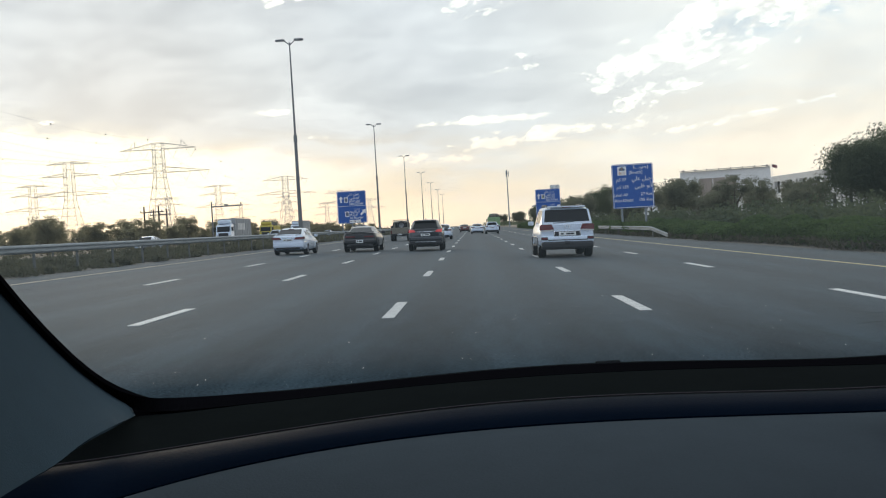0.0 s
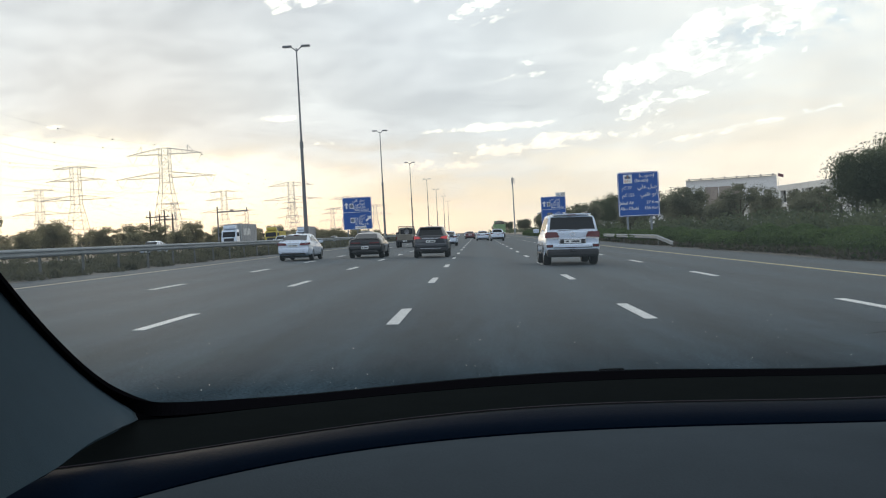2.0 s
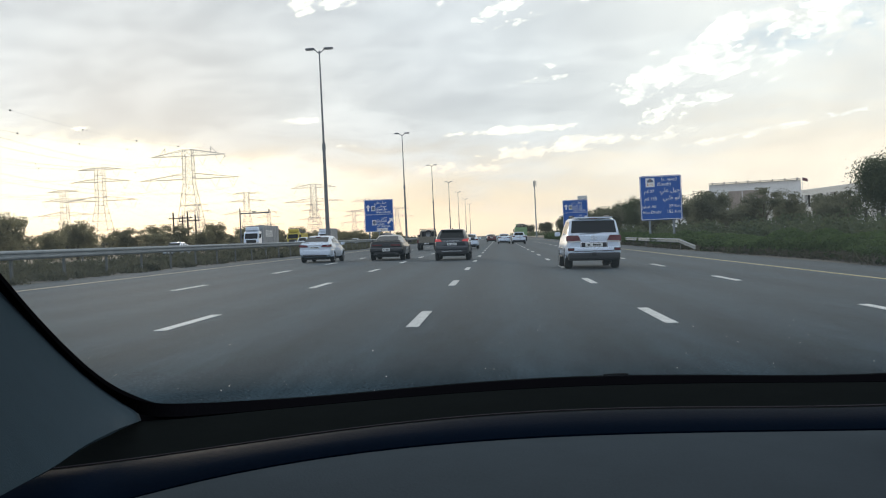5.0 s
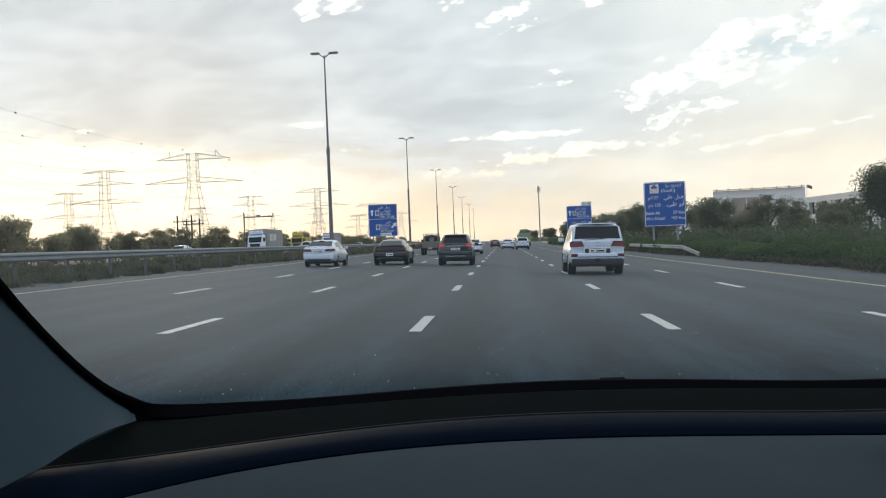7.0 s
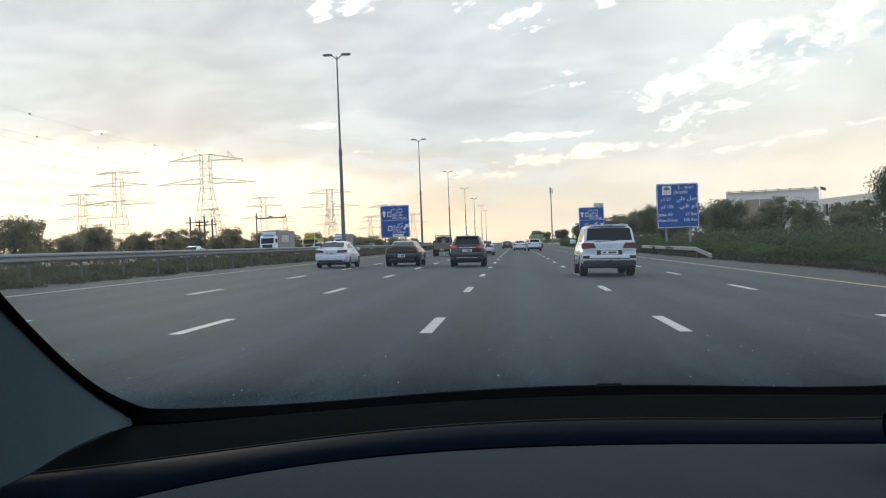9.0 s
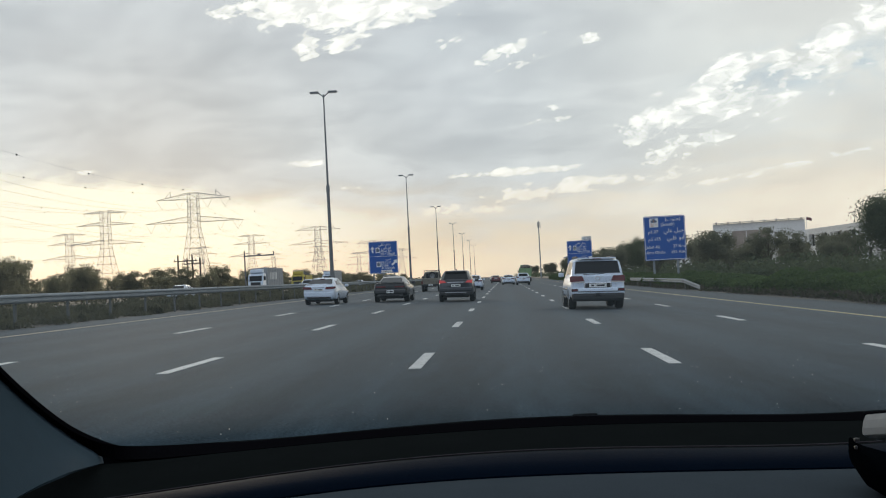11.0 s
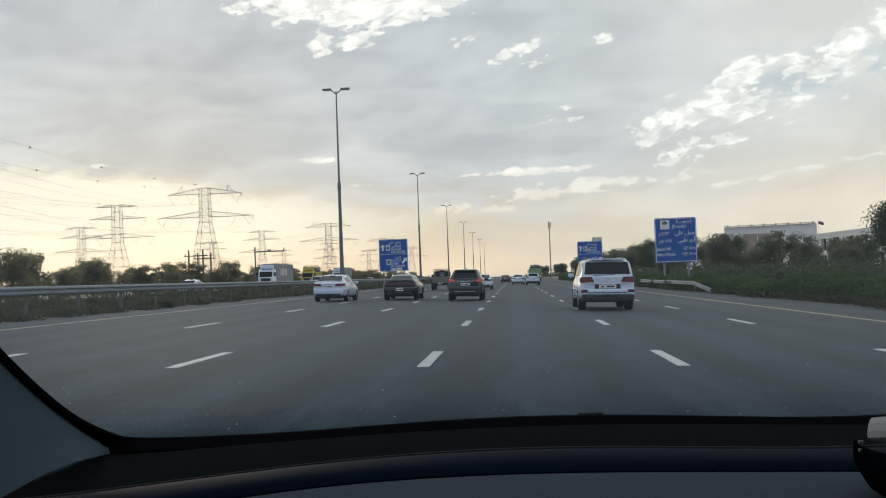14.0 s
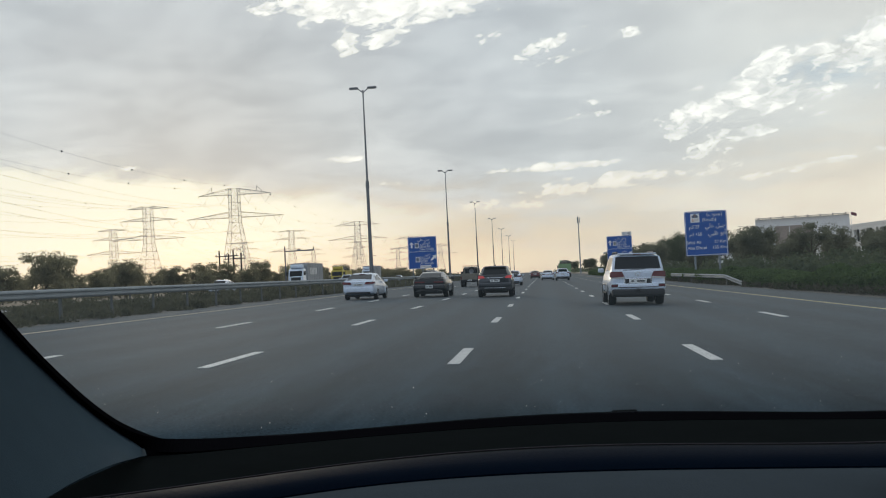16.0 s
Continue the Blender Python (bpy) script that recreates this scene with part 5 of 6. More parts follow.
def white_suv(m):
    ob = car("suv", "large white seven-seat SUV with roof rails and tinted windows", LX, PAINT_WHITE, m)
    for s in (-1, 1):
        lamp = part("tail_lamp", slab([(s * 0.47, -2.515, 1.035), (s * 0.965, -2.455, 1.01), (s * 0.945, -2.455, 1.225), (s * 0.56, -2.505, 1.225)][::s], 0.03), LAMP_RED, ob, "dark red wedge-shaped tail lamp")
        part("clear_strip", slab([(s * 0.47, -2.517, 0.985), (s * 0.965, -2.455, 0.965), (s * 0.965, -2.455, 1.005), (s * 0.47, -2.517, 1.030)][::s], 0.03), LAMP_CLEAR, lamp)
        part("side_lamp", boxed((s * 0.957, -2.36, 1.11), (0.06, 0.22, 0.19), 0.02), LAMP_RED, lamp)
        fr = part("reflector_frame", boxed((s * 0.83, -2.545, 0.715), (0.24, 0.05, 0.115), 0.015), SIGN_DARK, ob)
        part("reflector", boxed((s * 0.83, -2.565, 0.715), (0.19, 0.03, 0.065), 0.01), LAMP_RED, fr, "red reflector in a dark frame")
        bm = bmesh.new()
        rod(bm, (s * 0.66, -1.7, 1.93), (s * 0.66, 0.25, 1.94), 0.025, None, 8)
        rail = part("roof_rail", bm, PLASTIC, ob)
        for y in (-1.7, -0.7, 0.25):
            part("rail_foot", boxed((s * 0.66, y, 1.90), (0.05, 0.12, 0.07), 0.01), PLASTIC, rail)
        part("side_step", boxed((s * 0.96, 0.0, 0.44), (0.16, 1.9, 0.06), 0.02), PLASTIC, ob)
        part("side_moulding", boxed((s * 0.99, 0.1, 0.74), (0.025, 2.0, 0.07), 0.01), CHROME, ob)
    part("spoiler", boxed((0, -2.20, 1.855), (1.38, 0.34, 0.05), 0.02), PAINT_WHITE, ob)
    br = part("brake_light", boxed((0, -2.36, 1.835), (0.30, 0.03, 0.025)), LAMP_RED, ob)
    part("bumper", boxed((0, -2.44, 0.68), (1.93, 0.24, 0.24), 0.07), PAINT_WHITE, ob)
    part("bumper_groove", boxed((0, -2.545, 0.655), (1.42, 0.05, 0.032), 0.005), SIGN_DARK, ob)
    part("lower_bumper", boxed((0, -2.44, 0.465), (1.88, 0.30, 0.29), 0.09), PLASTIC, ob, "dark lower bumper")
    part("plate_recess", boxed((0, -2.497, 0.875), (0.98, 0.03, 0.21), 0.02), CHROME, ob, "chrome plate surround")
    part("plate_panel", boxed((0, -2.508, 0.875), (0.90, 0.02, 0.175), 0.01), PLASTIC, ob, "dark plate panel")
    plate(ob, -2.526, 0.875, 0.62, 0.135)
    em = bmesh.new()
    lathe(em, ((0.055, 0.0), (0.075, 0.0), (0.075, 0.02), (0.055, 0.02), (0.055, 0.0)), 20, "Z")
    e = part("emblem", em, CHROME, ob, "plain chrome ring emblem")
    e.matrix_basis = pose(0, -2.485, 1.135, 90, 0, 0) @ Matrix.Diagonal((1.3, 1, 1, 1))
    part("tow_hitch", boxed((0, -2.60, 0.56), (0.18, 0.10, 0.10), 0.03), PLASTIC, ob)
    bm = bmesh.new()
    rod(bm, (0.48, -2.46, 0.42), (0.48, -2.0, 0.42), 0.05, None, 10)
    part("exhaust", bm, DARK_STEEL, ob)
    bm = bmesh.new()
    rod(bm, (-0.5, -2.46, 1.27), (0.25, -2.44, 1.30), 0.012, None, 5)
    part("rear_wiper", bm, PLASTIC, ob)
    part("spare_carrier", boxed((0, -1.9, 0.48), (0.7, 0.7, 0.2), 0.06), PLASTIC, ob)
    return ob


SEDAN = dict(L=4.62, W=1.78, wheel=(0.32, 0.21), axles=(-1.30, 1.40), glass=0.96,
             body=[(-2.31, 0.72, 0.42, 0.98), (-2.22, 0.83, 0.33, 1.06), (-1.9, 0.885, 0.27, 1.08), (-0.5, 0.89, 0.25, 1.02), (0.9, 0.89, 0.25, 0.97), (1.3, 0.88, 0.26, 0.94), (2.1, 0.83, 0.30, 0.80), (2.31, 0.66, 0.40, 0.66)],
             cabin=[(-2.02, 0.80, 1.06, 0.70, 1.08), (-1.12, 0.84, 1.05, 0.58, 1.40), (-0.6, 0.85, 1.02, 0.60, 1.455), (0.15, 0.85, 0.99, 0.60, 1.45), (0.4, 0.85, 0.98, 0.60, 1.42), (1.30, 0.80, 0.94, 0.72, 0.97)],
             side=[(-1.42, -0.32, 0.40, 0.0), (-0.24, 0.85, 0.0, 0.42)], mirror=(0.72, 1.02), handles=(-0.55, 0.45), handle_z=0.86)


def sedan(name, label, paint, m, group="cars on the motorway"):
    ob = car(name, label, SEDAN, paint, m, group)
    for s in (-1, 1):
        lamp = part("tail_lamp", slab([(s * 0.34, -2.345, 0.84), (s * 0.80, -2.285, 0.84), (s * 0.845, -2.24, 0.985), (s * 0.42, -2.335, 0.965)][::s], 0.03), LAMP_RED, ob, "red wedge-shaped tail lamp")
        part("side_lamp", boxed((s * 0.845, -2.13, 0.925), (0.07, 0.26, 0.12), 0.02), LAMP_RED, lamp)
        part("reflector", boxed((s * 0.66, -2.30, 0.47), (0.20, 0.03, 0.05), 0.012), LAMP_RED, ob)
    part("chrome_bar", boxed((0, -2.325, 0.945), (0.66, 0.03, 0.035), 0.012), CHROME, ob, "chrome strip over the plate")
    part("bumper", boxed((0, -2.25, 0.56), (1.62, 0.20, 0.30), 0.08), paint, ob)
    part("lower_bumper", boxed((0, -2.28, 0.385), (1.30, 0.16, 0.10), 0.03), PLASTIC, ob, "black lower bumper")
    plate(ob, -2.335, 0.82, 0.52, 0.12)
    part("boot_gap", boxed((0, -2.20, 1.075), (1.30, 0.02, 0.02)), SIGN_DARK, ob)
    part("brake_light", boxed((0, -1.22, 1.395), (0.30, 0.05, 0.03)), LAMP_RED, ob)
    part("antenna", boxed((0, -0.95, 1.49), (0.04, 0.14, 0.06), 0.015), paint, ob)
    return ob


CROSS = dict(L=4.60, W=1.84, wheel=(0.36, 0.23), axles=(-1.30, 1.40), glass=0.84, clad=True,
             body=[(-2.30, 0.76, 0.46, 1.06), (-2.20, 0.88, 0.38, 1.12), (-1.9, 0.92, 0.33, 1.13), (-0.4, 0.92, 0.30, 1.08), (1.0, 0.92, 0.30, 1.03), (1.3, 0.91, 0.32, 1.00), (2.1, 0.86, 0.36, 0.90), (2.30, 0.70, 0.44, 0.74)],
             cabin=[(-2.24, 0.86, 1.12, 0.80, 1.14), (-1.78, 0.885, 1.12, 0.64, 1.58), (-1.4, 0.885, 1.10, 0.64, 1.64), (0.0, 0.88, 1.06, 0.64, 1.67), (0.45, 0.88, 1.04, 0.63, 1.62), (1.35, 0.83, 1.00, 0.74, 1.03)],
             side=[(-1.85, -1.15, 0.22, 0), (-1.08, -0.18, 0, 0), (-0.10, 0.95, 0, 0.45)], mirror=(0.85, 1.12), handles=(-0.8, 0.3), handle_z=0.92)


def crossover(label, paint, lamp_m, m, group="cars on the motorway"):
    ob = car("suv", label, CROSS, paint, m, group)
    for s in (-1, 1):
        part("tail_lamp", slab([(s * 0.52, -2.32, 1.02), (s * 0.86, -2.24, 0.99), (s * 0.88, -2.19, 1.15), (s * 0.60, -2.27, 1.12)][::s], 0.035), lamp_m, ob, "slim red tail lamp")
        bm = bmesh.new()
        rod(bm, (s * 0.55, -2.36, 0.36), (s * 0.55, -2.05, 0.36), 0.045, None, 10)
        part("exhaust", bm, DARK_STEEL, ob)
    part("bumper", boxed((0, -2.24, 0.66), (1.70, 0.20, 0.26), 0.08), paint, ob)
    part("lower_bumper", boxed((0, -2.25, 0.46), (1.66, 0.22, 0.20), 0.06), PLASTIC, ob, "black plastic lower bumper")
    part("bumper_strip", boxed((0, -2.37, 0.50), (1.10, 0.02, 0.03), 0.006), ALLOY, ob, "pale metal strip")
    part("chrome_bar", boxed((0, -2.30, 1.03), (0.90, 0.03, 0.03), 0.01), CHROME, ob)
    part("spoiler", boxed((0, -1.78, 1.615), (1.18, 0.28, 0.04), 0.015), paint, ob)
    plate(ob, -2.315, 0.87, 0.50, 0.12)
    part("antenna", boxed((0, -1.1, 1.70), (0.05, 0.16, 0.07), 0.02), PLASTIC, ob)
    return ob


COUPE = dict(L=5.02, W=1.92, wheel=(0.37, 0.27), axles=(-1.42, 1.53), glass=0.86,
             body=[(-2.51, 0.85, 0.44, 1.02), (-2.42, 0.92, 0.36, 1.06), (-1.9, 0.96, 0.30, 1.07), (-0.9, 0.96, 0.26, 1.04), (0.6, 0.955, 0.26, 1.00), (1.1, 0.95, 0.26, 0.99), (2.3, 0.92, 0.30, 0.90), (2.51, 0.86, 0.36, 0.82)],
             cabin=[(-1.95, 0.86, 1.06, 0.76, 1.08), (-1.0, 0.88, 1.05, 0.60, 1.37), (-0.55, 0.88, 1.04, 0.61, 1.43), (0.0, 0.88, 1.02, 0.61, 1.44), (0.25, 0.88, 1.01, 0.61, 1.41), (1.0, 0.84, 0.99, 0.76, 1.01)],
             side=[(-0.75, -0.42, 0.16, 0), (-0.34, 0.62, 0, 0.36)], mirror=(0.52, 1.08), handles=(-0.25,), handle_z=0.84)


def coupe(m):
    ob = car("coupe", "black two-door muscle coupe with a wide dark rear", COUPE, PAINT_BLACK, m)
    part("lamp_bar", boxed((0, -2.505, 0.86), (1.66, 0.05, 0.20), 0.03), SIGN_DARK, ob, "black full-width lamp panel")
    for s in (-1, 1):
        part("tail_lamp", boxed((s * 0.52, -2.525, 0.86), (0.54, 0.03, 0.09), 0.02), LAMP_RED, ob, "dark red tail lamp")
        part("exhaust", boxed((s * 0.62, -2.47, 0.36), (0.22, 0.14, 0.09), 0.03), DARK_STEEL, ob)
        part("reflector", boxed((s * 0.80, -2.49, 0.52), (0.14, 0.03, 0.04)), LAMP_RED, ob)
    part("bumper", boxed((0, -2.44, 0.60), (1.80, 0.22, 0.30), 0.09), PAINT_BLACK, ob)
    part("spoiler", boxed((0, -2.40, 1.105), (1.62, 0.20, 0.05), 0.02), PAINT_BLACK, ob)
    part("diffuser", boxed((0, -2.44, 0.40), (1.20, 0.16, 0.12), 0.03), PLASTIC, ob)
    plate(ob, -2.562, 0.60, 0.40, 0.17)
    return ob


def pickup(m):
    ob = thing("pickup", "khaki pickup truck with a spare wheel behind its cab", "car", "cars on the motorway", m=m)
    part("chassis", boxed((0, 0, 0.58), (1.0, 4.9, 0.22), 0.04), PLASTIC, ob)
    part("bed", boxed((0, -1.55, 0.98), (1.74, 2.0, 0.60), 0.05), PAINT_TAN, ob)
    part("tailgate", boxed((0, -2.57, 0.98), (1.66, 0.06, 0.56), 0.02), PAINT_TAN, ob)
    part("front", boxed((0, 1.75, 0.95), (1.68, 1.5, 0.62), 0.08), PAINT_TAN, ob)
    part("cabin", loft(bmesh.new(), cabin_rings([(-0.55, 0.83, 0.75, 0.80, 0.78), (-0.50, 0.84, 0.75, 0.70, 1.84), (0.0, 0.84, 0.75, 0.71, 1.92), (0.55, 0.84, 0.75, 0.70, 1.88), (1.05, 0.82, 0.75, 0.78, 1.25)])), PAINT_TAN, ob, smooth=True)
    part("rear_window", boxed((0, -0.54, 1.52), (1.14, 0.03, 0.46), 0.01), CAR_GLASS, ob)
    for s in (-1, 1):
        part("side_window", boxed((s * 0.80, 0.12, 1.50), (0.03, 0.95, 0.44), 0.01, Matrix.Rotation(radians(-7 * s), 4, "Y")), CAR_GLASS, ob)
        part("tail_lamp", boxed((s * 0.80, -2.60, 0.88), (0.12, 0.06, 0.30), 0.02), LAMP_RED, ob)
        part("door_mirror", boxed((s * 0.99, 0.75, 1.35), (0.22, 0.10, 0.26), 0.03), PLASTIC, ob)
        for y in (-1.5, 1.6):
            wheel(ob, s * 0.76, y, 0.40, 0.26)
            part("mud_flap", boxed((s * 0.76, y - 0.50, 0.40), (0.28, 0.02, 0.36)), PLASTIC, ob)
    hub = new("spare_wheel")
    hub.parent = ob
    hub.matrix_basis = pose(0.05, -0.72, 1.52, 0, 0, 90)
    bm = bmesh.new()
    lathe(bm, ((0.24, -0.12), (0.36, -0.12), (0.40, 0), (0.36, 0.12), (0.24, 0.12)), 22)
    part("tyre", bm, RUBBER, hub, smooth=True)
    bm = bmesh.new()
    lathe(bm, ((0.25, 0.10), (0.10, 0.05), (0.0, 0.05)), 22)
    lathe(bm, ((0.25, -0.10), (0.10, -0.05), (0.0, -0.05)), 22)
    part("rim", bm, POLE, hub)
    part("bumper", boxed((0, -2.66, 0.62), (1.66, 0.14, 0.18), 0.03), PLASTIC, ob)
    bm = bmesh.new()
    for x0 in (-0.75, 0.75):
        rod(bm, (x0, -0.62, 1.25), (x0, -0.62, 2.0), 0.03, None, 6)
    rod(bm, (-0.75, -0.62, 2.0), (0.75, -0.62, 2.0), 0.03, None, 6)
    part("headboard", bm, PLASTIC, ob)
    plate(ob, -2.745, 0.64, 0.4, 0.12)
    return ob


def box_truck(label, m, front, load, heap=False, tl=9.5, mark=False):
    """A lorry: cab, chassis and a tall load body; front is the colour of its cab."""
    ob = thing("truck", label, "truck", "lorries", m=m)
    part("chassis", boxed((0, 0.5, 0.85), (0.9, tl + 2.2, 0.28), 0.04), PLASTIC, ob)
    part("cab", loft(bmesh.new(), cabin_rings([(tl / 2 + 0.5, 1.22, 0.9, 1.14, 2.95), (tl / 2 + 1.2, 1.22, 0.9, 1.15, 3.05), (tl / 2 + 2.0, 1.22, 0.9, 1.12, 2.75), (tl / 2 + 2.35, 1.18, 0.9, 1.10, 1.75)])), front, ob, smooth=True)
    part("windscreen", boxed((0, tl / 2 + 2.2, 2.2), (1.9, 0.05, 0.85), 0.01, Matrix.Rotation(radians(18), 4, "X")), CAR_GLASS, ob)
    for s in (-1, 1):
        part("headlamp", boxed((s * 0.92, tl / 2 + 2.34, 1.15), (0.42, 0.10, 0.22), 0.03), LAMP_CLEAR, ob)
        part("door_mirror", boxed((s * 1.40, tl / 2 + 2.1, 2.2), (0.20, 0.12, 0.60), 0.03), PLASTIC, ob)
        part("side_window", boxed((s * 1.19, tl / 2 + 1.55, 2.2), (0.05, 0.85, 0.62), 0.02), CAR_GLASS, ob)
    part("grille", boxed((0, tl / 2 + 2.36, 1.40), (1.5, 0.08, 0.50), 0.03), PLASTIC, ob)
    part("front_bumper", boxed((0, tl / 2 + 2.36, 0.75), (2.35, 0.20, 0.34), 0.06), PLASTIC, ob)
    part("wind_deflector", boxed((0, tl / 2 + 1.2, 3.30), (1.9, 1.1, 0.55), 0.14), front, ob)
    lb = part("load_body", boxed((0, -0.2, 2.45 if not heap else 1.95), (2.5, tl, 2.7 if not heap else 1.7), 0.04), load, ob, "ribbed load body")
    rib = mesh_of("rib", boxed((0, 0, 0), (0.04, 0.08, 2.5 if not heap else 1.6)), load)
    for k in range(int(tl / 1.2)):
        for s in (-1, 1):
            share("rib", rib, lb, pose(s * 1.265, -tl / 2 + 0.3 + 1.2 * k, 2.45 if not heap else 1.95))
    part("rear_door_seam", boxed((0, -0.2 - tl / 2 - 0.006, 2.4 if not heap else 1.9), (0.04, 0.012, 2.4 if not heap else 1.4)), SIGN_DARK, ob)
    if heap:
        rg = np.random.default_rng(50)
        bm = bmesh.new()
        for k in range(9):
            c = Vector((rg.uniform(-0.8, 0.8), rg.uniform(-tl / 2 + 0.8, tl / 2 - 1.2), 2.9 + rg.uniform(0, 0.35)))
            bmesh.ops.create_icosphere(bm, subdivisions=1, radius=rg.uniform(0.4, 0.75), matrix=Matrix.Translation(c) @ Matrix.Diagonal((1.2, 1.3, 0.7, 1)))
        part("load", bm, GRAVEL, ob, "heaped load above the sides")
    for s in (-1, 1):
        part("tail_lamp", boxed((s * 1.0, -0.25 - tl / 2, 0.95), (0.35, 0.06, 0.14), 0.02), LAMP_RED, ob)
        for y in (-tl / 2 + 1.0, -tl / 2 + 2.2, tl / 2 + 1.4):
            wheel(ob, s * 1.08, y, 0.50, 0.30)
    part("rear_bar", boxed((0, -0.3 - tl / 2, 0.60), (2.3, 0.10, 0.14), 0.02), PLASTIC, ob)
    if mark:
        for k in range(5):
            part("painted_block", boxed((-1.292, tl * 0.30 - 0.95 * k, 2.55), (0.012, 0.66, 1.05)), RENDER_WHITE, lb, "plain white painted block")
    return ob


white_suv(pose(3.35, 37.0 + 2.5, 0, 0, 0, 0.5))
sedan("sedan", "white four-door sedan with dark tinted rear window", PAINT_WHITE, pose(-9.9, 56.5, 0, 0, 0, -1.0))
crossover("dark grey crossover SUV with lit tail lamps", PAINT_GREY, LAMP_LIT, pose(-2.55, 56.0, 0))
coupe(pose(-6.35, 59.0, 0))
pickup(pose(-6.9, 98, 0))
crossover("black SUV in the lane beside the median rail", PAINT_BLACK, LAMP_RED, pose(-10.8, 98, 0))
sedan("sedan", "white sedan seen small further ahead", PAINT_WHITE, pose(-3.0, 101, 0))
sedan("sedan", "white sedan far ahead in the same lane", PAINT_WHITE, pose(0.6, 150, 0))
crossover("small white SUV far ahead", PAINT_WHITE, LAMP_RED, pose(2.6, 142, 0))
sedan("sedan", "dark red sedan far ahead", PAINT_RED, pose(-1.6, 196, 0))
box_truck("green tipper truck with a heaped load far ahead", pose(4.4, 215, 0), PAINT_GREEN, PAINT_GREEN, True, 6.0)
sedan("sedan", "dark sedan far ahead in the middle lanes", PAINT_GREY, pose(-6.8, 240, 0))
sedan("sedan", "white sedan very far ahead", PAINT_WHITE, pose(-3.2, 300, 0))
# the other carriageway
box_truck("white lorry with a grey box trailer on the far carriageway", pose(-37.0, 158, 0, 0, 0, 180), PAINT_WHITE, TRAILER, False, 11.0, True)
box_truck("yellow tipper lorry with a heaped load on the far carriageway", pose(-39.0, 196, 0, 0, 0, 180), PAINT_YELLOW, PAINT_YELLOW, True, 6.0)
box_truck("white box lorry far off on the far carriageway", pose(-37.5, 222, 0, 0, 0, 180), PAINT_WHITE, TRAILER, False, 9.0)
sedan("sedan", "white sedan on the far carriageway", PAINT_WHITE, pose(-33.5, 104, 0, 0, 0, 180), "cars on the far carriageway")
crossover("white SUV on the far carriageway", PAINT_WHITE, LAMP_RED, pose(-29.5, 152, 0, 0, 0, 180), "cars on the far carriageway")
sedan("sedan", "pale sedan far off on the far carriageway", PAINT_WHITE, pose(-33.5, 235, 0, 0, 0, 180), "cars on the far carriageway")
crossover("dark SUV far off on the far carriageway", PAINT_GREY, LAMP_RED, pose(-29.5, 290, 0, 0, 0, 180), "cars on the far carriageway")


# what stands beside the road follows its crossfall, and the traffic stands square on it
for ob in scene.objects:
    if ob.parent or ob.type != "EMPTY":
        continue
    at = ob.matrix_basis.translation
    if ob.get("category") in ("car", "truck") and at.x > ROAD_L:
        ob.matrix_basis = TILT @ ob.matrix_basis
    else:
        ob.matrix_basis = Matrix.Translation((0, 0, lie(at.x))) @ ob.matrix_basis


# ---------------------------------------------------------------- the car that carries the camera
EYE_Z = 1.30
own = thing("car_interior", "dark car interior with a padded dashboard and blue-grey pillar trim", "car interior", m=pose(0, 0, EYE_Z - 1.30))


def dash_y(x, y0, xc):
    return y0 - 0.35 * (x - xc) ** 2


def poly(c, x):
    r = 0.0
    for k in c:
        r = r * x + k
    return r


def strip(rows, thick=0.012):
    """A padded surface through rows of points, with its own thickness below."""
    bm = bmesh.new()
    grid = [[bm.verts.new(p) for p in r] for r in rows]
    for A, B in zip(grid, grid[1:]):
        for i in range(len(A) - 1):
            bm.faces.new((A[i], A[i + 1], B[i + 1], B[i]))
    bmesh.ops.recalc_face_normals(bm, faces=bm.faces)
    bmesh.ops.solidify(bm, geom=bm.faces[:], thickness=thick)
    return bm


